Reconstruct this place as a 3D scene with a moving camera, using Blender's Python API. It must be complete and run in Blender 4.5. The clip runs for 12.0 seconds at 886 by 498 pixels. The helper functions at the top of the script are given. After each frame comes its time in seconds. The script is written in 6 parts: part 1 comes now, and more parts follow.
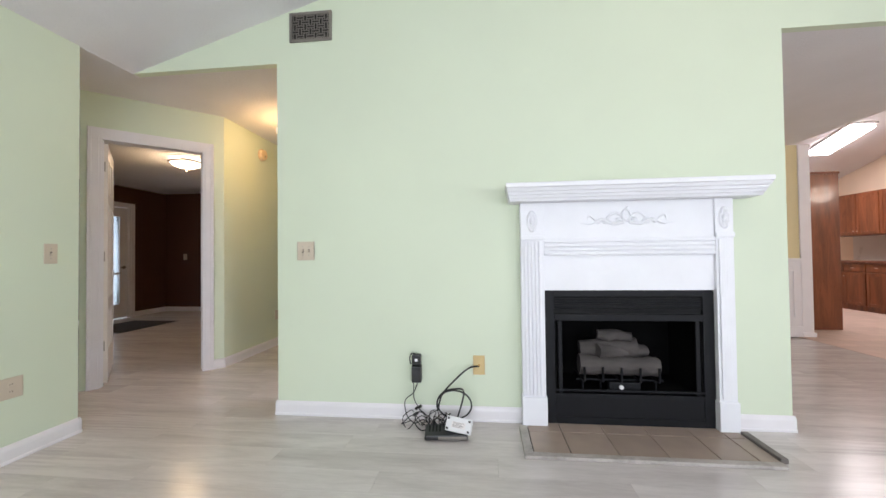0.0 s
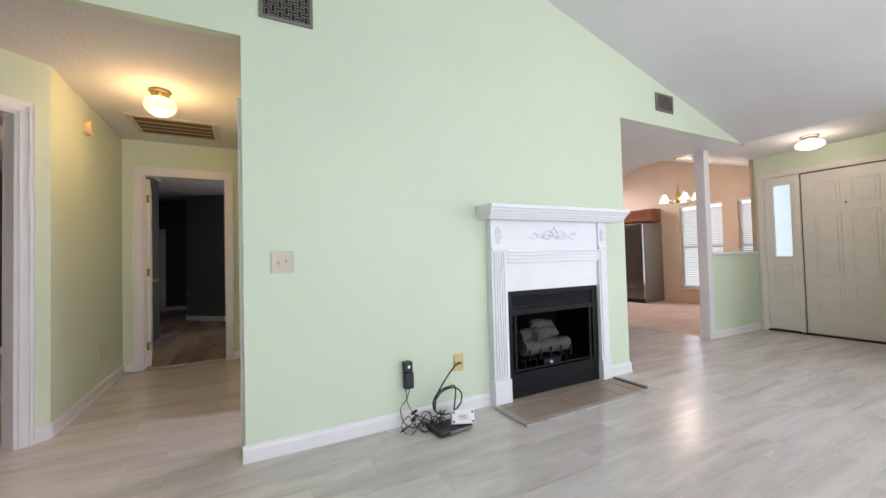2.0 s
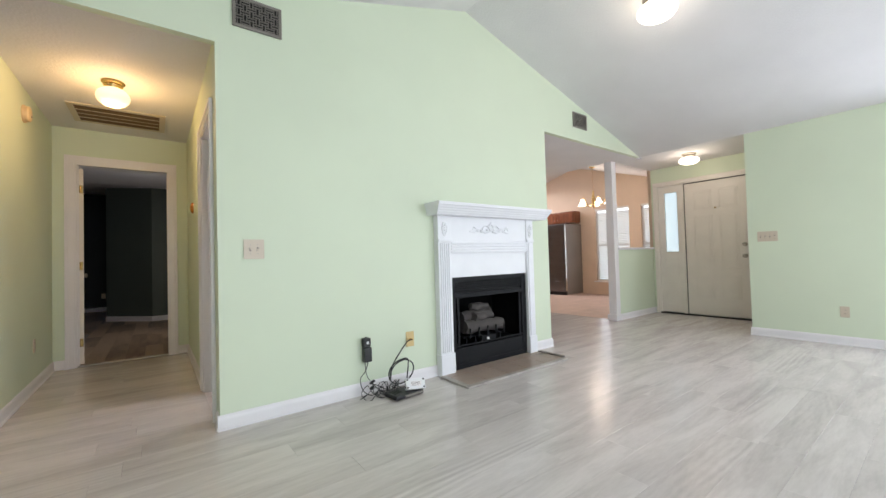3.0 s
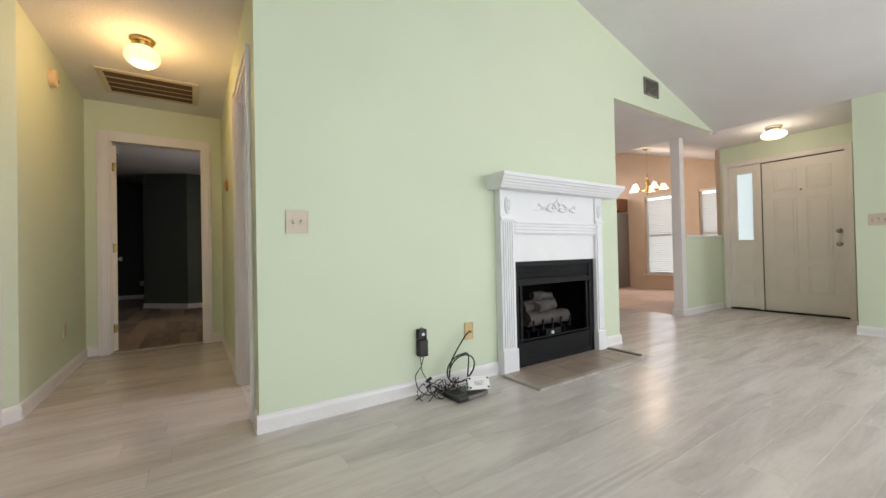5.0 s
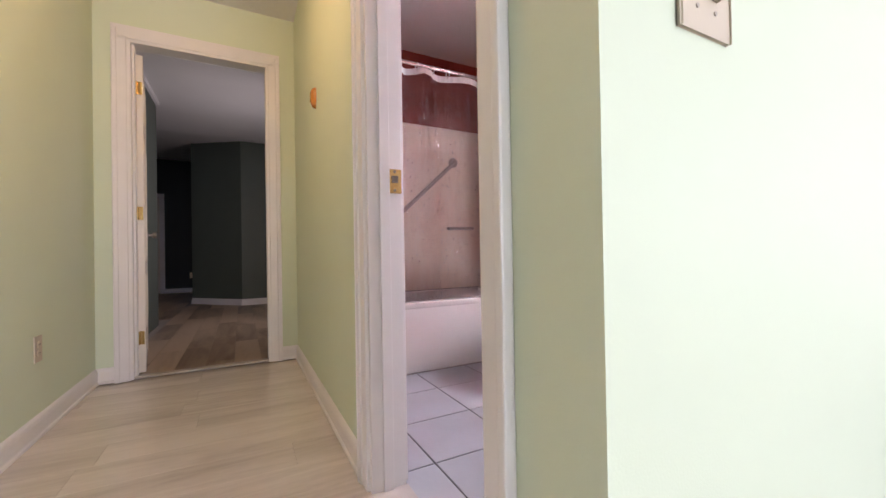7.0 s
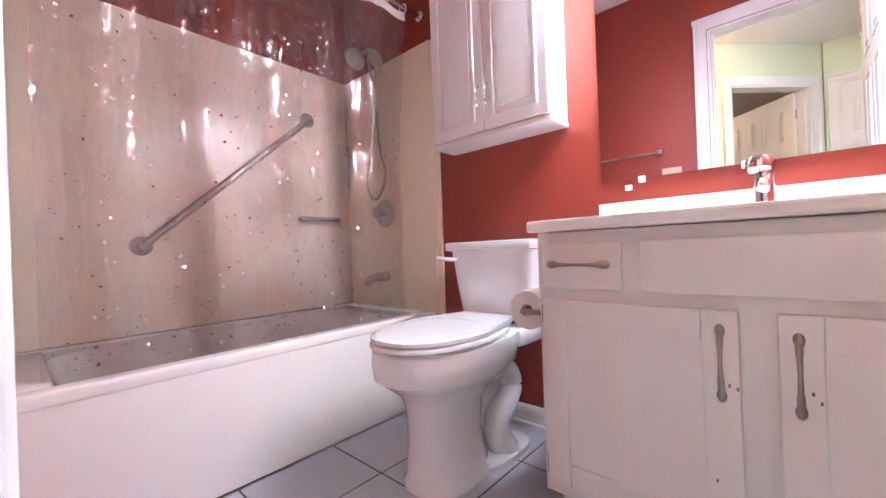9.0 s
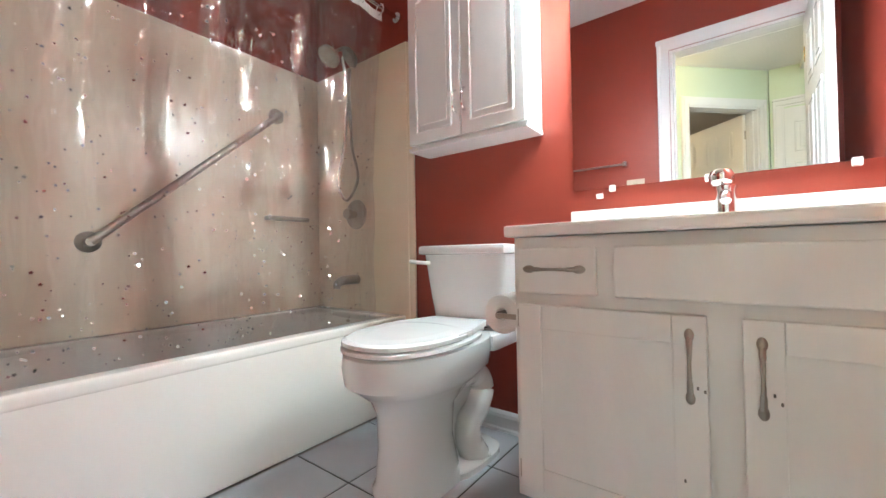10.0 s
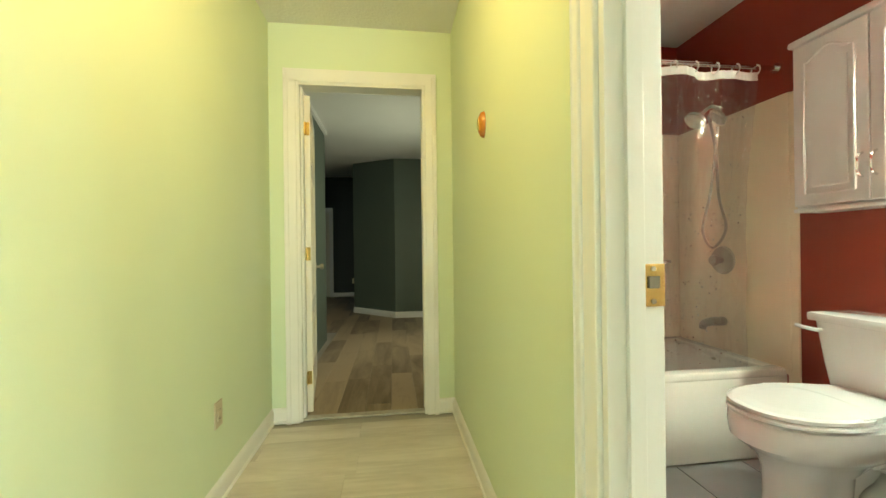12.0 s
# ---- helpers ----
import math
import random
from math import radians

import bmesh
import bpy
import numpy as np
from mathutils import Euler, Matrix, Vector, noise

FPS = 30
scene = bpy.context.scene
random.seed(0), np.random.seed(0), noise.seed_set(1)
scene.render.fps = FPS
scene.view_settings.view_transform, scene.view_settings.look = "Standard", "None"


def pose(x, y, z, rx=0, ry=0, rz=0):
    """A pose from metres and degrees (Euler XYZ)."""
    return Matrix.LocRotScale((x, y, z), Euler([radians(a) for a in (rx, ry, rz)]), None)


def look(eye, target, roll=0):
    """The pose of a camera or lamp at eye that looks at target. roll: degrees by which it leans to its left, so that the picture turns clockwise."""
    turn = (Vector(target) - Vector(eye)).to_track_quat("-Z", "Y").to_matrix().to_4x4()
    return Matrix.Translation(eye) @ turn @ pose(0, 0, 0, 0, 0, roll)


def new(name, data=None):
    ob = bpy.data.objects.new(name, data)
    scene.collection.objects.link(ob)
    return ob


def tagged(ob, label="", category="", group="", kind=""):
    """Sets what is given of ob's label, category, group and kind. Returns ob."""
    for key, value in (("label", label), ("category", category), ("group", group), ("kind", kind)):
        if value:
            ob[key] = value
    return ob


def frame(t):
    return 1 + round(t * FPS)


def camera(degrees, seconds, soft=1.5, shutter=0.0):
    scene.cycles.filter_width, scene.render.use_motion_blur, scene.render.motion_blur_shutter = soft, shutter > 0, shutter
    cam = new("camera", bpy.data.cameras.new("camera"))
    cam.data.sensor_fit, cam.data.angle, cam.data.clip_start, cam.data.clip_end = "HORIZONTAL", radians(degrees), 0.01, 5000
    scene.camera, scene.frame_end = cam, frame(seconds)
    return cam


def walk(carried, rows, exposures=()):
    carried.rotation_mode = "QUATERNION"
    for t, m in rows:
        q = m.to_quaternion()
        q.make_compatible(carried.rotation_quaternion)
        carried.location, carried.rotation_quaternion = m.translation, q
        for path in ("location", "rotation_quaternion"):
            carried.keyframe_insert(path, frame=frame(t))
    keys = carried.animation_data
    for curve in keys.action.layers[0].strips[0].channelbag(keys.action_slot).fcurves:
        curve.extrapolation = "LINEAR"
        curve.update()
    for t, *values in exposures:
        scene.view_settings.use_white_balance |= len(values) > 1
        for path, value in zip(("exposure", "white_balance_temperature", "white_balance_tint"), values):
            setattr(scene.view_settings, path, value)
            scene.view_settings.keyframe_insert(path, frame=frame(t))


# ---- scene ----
cam = camera(98.2, 12.0)
PATH = [
    (0, (-0.137, 0.304, 1.144), (-0.373, 2.461, 1.185), -0.7),
    (0.5, (-0.519, 0.350, 1.126), (-0.407, 2.517, 1.177), -0.9),
    (1, (-0.933, 0.398, 1.158), (-0.492, 2.521, 1.212), -1.1),
    (1.5, (-1.303, 0.424, 1.174), (-0.560, 2.462, 1.227), -1.2),
    (2, (-1.657, 0.371, 1.190), (-0.660, 2.298, 1.246), -1.5),
    (2.5, (-1.916, 0.186, 1.152), (-0.712, 1.991, 1.208), -1.5),
    (2.7, (-1.963, 0.101, 1.127), (-0.710, 1.871, 1.182), -1.6),
    (4.3, (-2.036, 0.010, 1.010), (-0.688, 1.686, 1.052), -1.5),
    (4.5, (-2.017, 0.188, 0.997), (-0.797, 1.773, 1.027), -1.4),
    (5, (-1.969, 0.610, 0.991), (-0.875, 2.285, 1.012), -1.2),
    (5.5, (-1.978, 1.104, 0.994), (-0.903, 2.988, 1.007), -1.0),
    (6, (-2.026, 1.667, 0.923), (-1.005, 3.583, 0.940), -0.7),
    (6.5, (-2.032, 2.197, 0.864), (-1.032, 4.123, 0.882), -0.7),
    (6.7, (-2.054, 2.400, 0.818), (-1.062, 4.330, 0.834), -0.8),
    (8.3, (-1.808, 3.481, 0.817), (-0.436, 5.161, 0.808), -2.0),
    (8.5, (-1.722, 3.536, 0.804), (-0.268, 5.146, 0.795), -1.8),
    (9, (-1.519, 3.611, 0.809), (0.097, 5.060, 0.814), -2.2),
    (9.5, (-1.457, 3.640, 0.817), (0.261, 4.966, 0.834), -1.8),
    (10, (-1.524, 3.643, 0.803), (0.209, 4.949, 0.831), -1.0),
    (10.5, (-1.688, 3.592, 0.830), (-0.069, 5.036, 0.859), -0.5),
    (11, (-1.866, 3.473, 0.911), (-0.538, 5.189, 0.931), -0.1),
    (11.5, (-2.003, 3.336, 1.020), (-1.145, 5.329, 1.027), -0.1),
    (12, (-2.085, 3.243, 1.143), (-1.804, 5.396, 1.143), -0.7),
]
EXPOSURES = [
    (0.0, 0.05, 6350, 20), (1.5, 0.0, 6250, 21), (2.7, 0.0, 6250, 16), (4.5, -0.19, 6900, 16), (5.5, 0.0, 6500, 18), (6.5, 0.3, 6400, 30), (8.3, 1.42, 5950, 26), (9.0, 1.42, 5950, 20),
    (9.8, 1.36, 5850, -4), (10.4, 1.32, 6150, -14), (11.0, 1.28, 7100, -22), (12.0, 1.28, 7800, -22)]
walk(cam, [(t, look(eye, target, roll)) for t, eye, target, roll in PATH], EXPOSURES)

# ---- world and large lights ----
world = bpy.data.worlds.new("sky")
scene.world = world
world.use_nodes = True
sky = world.node_tree.nodes.new("ShaderNodeTexSky")
sky.sky_type = "NISHITA"
sky.sun_disc = False
sky.sun_elevation, sky.sun_rotation = radians(48), radians(200)
world.node_tree.links.new(sky.outputs[0], world.node_tree.nodes["Background"].inputs[0])
world.node_tree.nodes["Background"].inputs[1].default_value = 0.12


def lamp(name, kind, m, power, color, size=0.1, size_y=None):
    data = bpy.data.lights.new(name, kind)
    data.energy, data.color = power, color
    if kind == "AREA":
        data.size = size
        if size_y:
            data.shape, data.size_y = "RECTANGLE", size_y
    elif kind == "SUN":
        data.angle = size
    else:
        data.shadow_soft_size = size
    ob = new(name, data)
    ob.matrix_basis = m
    return ob


DAY = (0.87, 0.94, 1.0)
WARM = (1.0, 0.72, 0.38)
SOFT = (1.0, 0.86, 0.68)
sun = lamp("sun", "SUN", look((0, -8, 9), (0, 0, 0)), 2.0, (1.0, 0.95, 0.88), radians(0.5))
# daylight of the rear windows and the side window
lamp("rear_daylight", "AREA", look((-0.9, -4.35, 1.45), (-0.9, 0, 1.45)), 98, DAY, 1.9, 1.9)
lamp("rear_daylight", "AREA", look((2.3, -4.35, 1.45), (2.3, 0, 1.45)), 98, DAY, 1.9, 1.9)
lamp("side_daylight", "AREA", look((4.10, -0.45, 1.3), (0, -0.45, 1.3)), 45, DAY, 1.5, 1.9)
lamp("kitchen_daylight", "AREA", look((7.5, 5.1, 1.35), (0, 5.1, 1.35)), 9, DAY, 1.4, 1.8)
# lamps of the rooms
lamp("hall_bulb", "POINT", pose(-2.27, 4.27, 2.42), 12, (1.0, 0.61, 0.24), 0.09)
lamp("entry_bulb", "POINT", pose(4.60, 2.47, 2.44), 5, SOFT, 0.09)
lamp("living_bulb", "POINT", pose(1.56, 1.56, 3.15), 3, SOFT, 0.1)
lamp("study_bulb", "POINT", pose(-4.45, 5.44, 2.38), 24, WARM, 0.1)
lamp("kitchen_tube", "AREA", pose(6.2, 7.9, 3.0), 50, (1.0, 0.93, 0.88), 0.5, 1.2)
lamp("chandelier_bulb", "POINT", pose(6.0, 4.96, 2.2), 26, SOFT, 0.16)
for lamp_y in (3.37, 3.66, 3.95):
    lamp("vanity_bulb", "POINT", pose(-0.17, lamp_y, 1.955), 18, (0.90, 0.96, 1.0), 0.05)
# added fill light from the unseen east side of the bedroom
lamp("bedroom_fill", "AREA", look((-1.24, 7.5, 1.4), (-4, 8.6, 1.3)), 9, (1.0, 0.93, 0.84), 1.1, 1.3)


# ---- materials ----
def nodes_of(name):
    m = bpy.data.materials.new(name)
    m.use_nodes = True
    nt = m.node_tree
    return m, nt, nt.nodes["Principled BSDF"]


def node(nt, kind, **values):
    n = nt.nodes.new(kind)
    for key, value in values.items():
        n.inputs[key.replace("_", " ")].default_value = value
    return n


def surface(name, color, rough=0.5, metal=0.0, vary=0.06, scale=3.0, grain=60.0, bump=0.05, stretch=(1, 1, 1), per_object=0.0, coat=0.0, shine=0.5):
    """Paint, metal, plastic: colour with broad blotches, fine grain and relief."""
    m, nt, p = nodes_of(name)
    link = nt.links.new
    co = nt.nodes.new("ShaderNodeTexCoord")
    mp = nt.nodes.new("ShaderNodeMapping")
    mp.inputs["Scale"].default_value = stretch
    link(co.outputs["Object"], mp.inputs[0])
    broad = node(nt, "ShaderNodeTexNoise", Scale=scale, Detail=4.0)
    fine = node(nt, "ShaderNodeTexNoise", Scale=grain, Detail=3.0)
    link(mp.outputs[0], broad.inputs["Vector"])
    link(mp.outputs[0], fine.inputs["Vector"])
    ramp = nt.nodes.new("ShaderNodeMapRange")
    ramp.inputs[1].default_value, ramp.inputs[2].default_value = 0.3, 0.7
    ramp.inputs[3].default_value, ramp.inputs[4].default_value = 1 - vary, 1 + vary
    link(broad.outputs[0], ramp.inputs[0])
    last = ramp.outputs[0]
    if per_object:
        info = nt.nodes.new("ShaderNodeObjectInfo")
        r2 = nt.nodes.new("ShaderNodeMapRange")
        r2.inputs[3].default_value, r2.inputs[4].default_value = 1 - per_object, 1 + per_object
        link(info.outputs["Random"], r2.inputs[0])
        mul = nt.nodes.new("ShaderNodeMath")
        mul.operation = "MULTIPLY"
        link(last, mul.inputs[0])
        link(r2.outputs[0], mul.inputs[1])
        last = mul.outputs[0]
    mix = nt.nodes.new("ShaderNodeVectorMath")
    mix.operation = "SCALE"
    mix.inputs[0].default_value = color[:3]
    link(last, mix.inputs["Scale"])
    link(mix.outputs[0], p.inputs["Base Color"])
    rr = nt.nodes.new("ShaderNodeMapRange")
    spread = min(0.08, rough * 0.35)
    rr.inputs[3].default_value, rr.inputs[4].default_value = rough - spread, min(rough + spread, 1)
    link(broad.outputs[0], rr.inputs[0])
    link(rr.outputs[0], p.inputs["Roughness"])
    p.inputs["Metallic"].default_value = metal
    p.inputs["Specular IOR Level"].default_value = shine
    p.inputs["Coat Weight"].default_value = coat
    if bump:
        b = node(nt, "ShaderNodeBump", Strength=bump, Distance=0.01)
        link(fine.outputs[0], b.inputs["Height"])
        link(b.outputs[0], p.inputs["Normal"])
    return m


def wood(name, dark, light, rough=0.4, along=(1, 9, 9), grain=4.0, per_object=0.25, coat=0.0, figure=0.0):
    """Boards: streaks along one axis, shifted and shaded board by board."""
    m, nt, p = nodes_of(name)
    link = nt.links.new
    co = nt.nodes.new("ShaderNodeNewGeometry")
    info = nt.nodes.new("ShaderNodeObjectInfo")
    mp = nt.nodes.new("ShaderNodeMapping")
    mp.inputs["Scale"].default_value = along
    link(co.outputs["Position"], mp.inputs[0])
    jump = nt.nodes.new("ShaderNodeVectorMath")
    jump.operation = "MULTIPLY_ADD"
    jump.inputs[1].default_value = (37.0, 53.0, 19.0)
    comb = nt.nodes.new("ShaderNodeCombineXYZ")
    for i in range(3):
        link(info.outputs["Random"], comb.inputs[i])
    link(comb.outputs[0], jump.inputs[0])
    link(mp.outputs[0], jump.inputs[2])
    n1 = node(nt, "ShaderNodeTexNoise", Scale=grain * 0.4, Detail=5.0, Roughness=0.6)
    n1.inputs["Distortion"].default_value = 0.7
    n2 = node(nt, "ShaderNodeTexNoise", Scale=grain * 4, Detail=4.0, Roughness=0.65)
    link(jump.outputs[0], n1.inputs["Vector"])
    link(jump.outputs[0], n2.inputs["Vector"])
    add = nt.nodes.new("ShaderNodeMath")
    add.operation = "MULTIPLY_ADD"
    add.inputs[1].default_value = 0.28
    link(n2.outputs[0], add.inputs[0])
    link(n1.outputs[0], add.inputs[2])
    each = nt.nodes.new("ShaderNodeMath")
    each.operation = "MULTIPLY_ADD"
    each.inputs[1].default_value = per_object
    link(info.outputs["Random"], each.inputs[0])
    link(add.outputs[0], each.inputs[2])
    last = each.outputs[0]
    if figure:
        wave = node(nt, "ShaderNodeTexWave", Scale=1.6, Distortion=9.0, Detail=2.0)
        wave.bands_direction = "Y"
        wave.inputs["Detail Scale"].default_value = 0.6
        link(jump.outputs[0], wave.inputs["Vector"])
        spot = node(nt, "ShaderNodeTexNoise", Scale=0.55, Detail=2.0)
        link(jump.outputs[0], spot.inputs["Vector"])
        mask = nt.nodes.new("ShaderNodeMapRange")
        mask.inputs[1].default_value, mask.inputs[2].default_value = 0.58, 0.72
        mask.inputs[3].default_value, mask.inputs[4].default_value = 0.0, figure
        link(spot.outputs[0], mask.inputs[0])
        centred = nt.nodes.new("ShaderNodeMath")
        centred.operation = "SUBTRACT"
        centred.inputs[1].default_value = 0.55
        link(wave.outputs["Fac"], centred.inputs[0])
        rings = nt.nodes.new("ShaderNodeMath")
        rings.operation = "MULTIPLY_ADD"
        link(centred.outputs[0], rings.inputs[0])
        link(mask.outputs[0], rings.inputs[1])
        link(last, rings.inputs[2])
        last = rings.outputs[0]
    ramp = nt.nodes.new("ShaderNodeValToRGB")
    ramp.color_ramp.elements[0].position, ramp.color_ramp.elements[0].color = 0.38, (*dark, 1)
    ramp.color_ramp.elements[1].position, ramp.color_ramp.elements[1].color = 0.78 + per_object * 0.6, (*light, 1)
    link(last, ramp.inputs[0])
    link(ramp.outputs[0], p.inputs["Base Color"])
    rr = nt.nodes.new("ShaderNodeMapRange")
    rr.inputs[3].default_value, rr.inputs[4].default_value = rough - 0.08, rough + 0.1
    link(n2.outputs[0], rr.inputs[0])
    link(rr.outputs[0], p.inputs["Roughness"])
    p.inputs["Coat Weight"].default_value = coat
    b = node(nt, "ShaderNodeBump", Strength=0.06, Distance=0.004)
    link(n2.outputs[0], b.inputs["Height"])
    link(b.outputs[0], p.inputs["Normal"])
    return m


def glow(name, color, strength):
    m, nt, p = nodes_of(name)
    p.inputs["Base Color"].default_value = (0.9, 0.88, 0.82, 1)
    p.inputs["Emission Color"].default_value = (*color, 1)
    p.inputs["Emission Strength"].default_value = strength
    p.inputs["Roughness"].default_value = 0.25
    return m


GREEN = surface("green_wall_paint", (0.66, 0.735, 0.57), 0.55, vary=0.025, scale=1.2, grain=220, bump=0.05)
RED = surface("brick_red_paint", (0.27, 0.042, 0.026), 0.42, vary=0.06, scale=2.0, grain=200, bump=0.06)
BROWN = surface("chocolate_brown_paint", (0.085, 0.030, 0.018), 0.6, vary=0.06, scale=2.0, grain=200)
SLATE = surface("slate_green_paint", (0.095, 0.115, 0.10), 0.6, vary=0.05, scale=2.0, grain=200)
# far and west bedroom walls: base colour much darker than the slate ones
NEARBLACK = surface("near_black_wall", (0.012, 0.018, 0.022), 0.6, vary=0.05, grain=200)
TAN = surface("peach_tan_paint", (0.72, 0.58, 0.45), 0.55, vary=0.03, grain=200)
CEILING = surface("textured_ceiling_white", (0.76, 0.75, 0.76), 0.85, vary=0.03, scale=2, grain=55, bump=0.35)
TRIM = surface("white_trim_paint", (0.80, 0.78, 0.79), 0.32, vary=0.025, scale=5, grain=120, bump=0.03)
MANTEL = surface("white_mantel_paint", (0.83, 0.84, 0.87), 0.38, vary=0.02, scale=6, grain=150, bump=0.03)
DOORWHITE = surface("off_white_door_paint", (0.80, 0.75, 0.69), 0.4, vary=0.03, scale=4, grain=150, bump=0.03)
LAMINATE = wood("grey_laminate", (0.465, 0.422, 0.402), (0.69, 0.642, 0.615), 0.22, (0.8, 5, 5), 3.0, 0.05, figure=0.22)
BEDPLANK = wood("weathered_brown_plank", (0.035, 0.018, 0.010), (0.42, 0.32, 0.23), 0.4, (5, 0.9, 5), 3.0, 0.55)
JOINT = surface("floor_joint", (0.36, 0.33, 0.31), 0.8, grain=80)
BATHTILE = surface("grey_floor_tile", (0.47, 0.49, 0.54), 0.30, vary=0.07, scale=4, grain=40, bump=0.04, per_object=0.05)
GROUT = surface("dark_grout", (0.05, 0.045, 0.045), 0.9, grain=120, bump=0.2)
KITTILE = surface("beige_floor_tile", (0.56, 0.43, 0.36), 0.60, vary=0.08, scale=4, grain=40, bump=0.04, per_object=0.05, shine=0.2)
KITGROUT = surface("beige_grout", (0.42, 0.33, 0.28), 0.9, grain=120)
HEARTHTILE = surface("taupe_hearth_tile", (0.36, 0.28, 0.225), 0.42, vary=0.1, scale=6, grain=60, bump=0.05, per_object=0.06)
GREYWOOD = wood("weathered_grey_trim", (0.20, 0.18, 0.16), (0.50, 0.46, 0.42), 0.5, (3, 3, 3), 5.0, 0.2)
GREYWOOD_DARK = surface("worn_dark_edge", (0.16, 0.14, 0.125), 0.6, vary=0.2, scale=12, grain=80)
BLACKMETAL = surface("black_firebox_metal", (0.006, 0.0065, 0.008), 0.5, 0.0, vary=0.15, scale=8, grain=180, bump=0.05, shine=0.22)
SOOT = surface("sooty_firebox", (0.004, 0.004, 0.004), 0.9, vary=0.3, scale=5, grain=40, bump=0.2, shine=0.1)
LOG = surface("ash_grey_ceramic_log", (0.075, 0.066, 0.062), 0.9, vary=0.35, scale=9, grain=45, bump=0.6, stretch=(0.4, 1, 1))
BLACKPLASTIC = surface("black_plastic", (0.012, 0.012, 0.013), 0.38, vary=0.1, grain=200, bump=0.03)
WHITEPLASTIC = surface("white_plastic", (0.80, 0.80, 0.80), 0.35, vary=0.02, grain=200, bump=0.02)
BEIGEPLASTIC = surface("beige_plate_plastic", (0.58, 0.50, 0.39), 0.35, vary=0.03, grain=200, bump=0.02)
YELLOWPLASTIC = surface("yellowed_plate_plastic", (0.66, 0.50, 0.24), 0.35, vary=0.04, grain=200, bump=0.02)
AGEDPLASTIC = surface("yellowed_alarm_plastic", (0.70, 0.52, 0.30), 0.4, vary=0.05, grain=100)
VENTMETAL = surface("bronze_vent_metal", (0.22, 0.20, 0.175), 0.45, 0.3, vary=0.1, grain=100)
# shade inside vents, slots and recesses as a near-black colour; also the door sill
VENTDARK = surface("recess_shade_and_sill_black", (0.010, 0.010, 0.010), 0.9)
GRILLE = surface("cream_return_grille", (0.60, 0.53, 0.41), 0.5, vary=0.05, grain=100)
# shade between the louvres is put into this brown; the frame stays cream
GRILLEDARK = surface("shaded_brown_louvre", (0.15, 0.105, 0.065), 0.6, vary=0.1, grain=100)
BRASS = surface("polished_brass", (0.66, 0.47, 0.19), 0.22, 1.0, vary=0.06, grain=90, bump=0.02)
PEWTER = surface("brushed_pewter", (0.42, 0.38, 0.33), 0.32, 1.0, vary=0.12, grain=120, bump=0.04)
CHROME = surface("chrome", (0.75, 0.75, 0.76), 0.08, 1.0, vary=0.02, grain=60, bump=0.0)
PORCELAIN = surface("white_porcelain", (0.82, 0.81, 0.82), 0.07, vary=0.012, grain=30, bump=0.0, coat=0.4)
TUBWHITE = surface("tub_enamel", (0.80, 0.76, 0.72), 0.12, vary=0.015, grain=30, bump=0.0, coat=0.3)
SURROUND = surface("almond_tub_surround", (0.88, 0.77, 0.62), 0.25, vary=0.03, scale=2, grain=60, bump=0.02)
VANITY = surface("brushed_cream_cabinet_paint", (0.80, 0.77, 0.75), 0.38, vary=0.05, scale=7, grain=120, bump=0.08, stretch=(1, 1, 0.25))
COUNTER = surface("white_cultured_marble", (0.82, 0.78, 0.76), 0.12, vary=0.04, scale=6, grain=40, bump=0.0, coat=0.3)
CHERRY = wood("cherry_cabinet", (0.07, 0.018, 0.007), (0.25, 0.078, 0.030), 0.3, (8, 8, 1), 3.0, 0.12, 0.3)
STEEL = surface("dark_stainless_steel", (0.20, 0.19, 0.19), 0.24, 0.9, vary=0.1, scale=2, grain=150, bump=0.02, stretch=(1, 1, 8))
STEELSIDE = surface("grey_appliance_side", (0.20, 0.18, 0.165), 0.45, 0.2, vary=0.05, grain=200)
BLIND = surface("white_blind_slat", (0.82, 0.80, 0.78), 0.45, vary=0.02, grain=80)
AMBER = surface("amber_wood_knob", (0.42, 0.15, 0.02), 0.25, vary=0.2, scale=20, grain=90, coat=0.4)
PAPER = surface("toilet_paper", (0.82, 0.78, 0.76), 0.95, vary=0.03, scale=20, grain=150, bump=0.3)
MATFIBRE = surface("dark_door_mat", (0.035, 0.028, 0.025), 0.95, vary=0.2, scale=12, grain=200, bump=0.6)
MIRROR = surface("mirror_silver", (0.78, 0.76, 0.78), 0.01, 1.0, vary=0.0, bump=0.0)


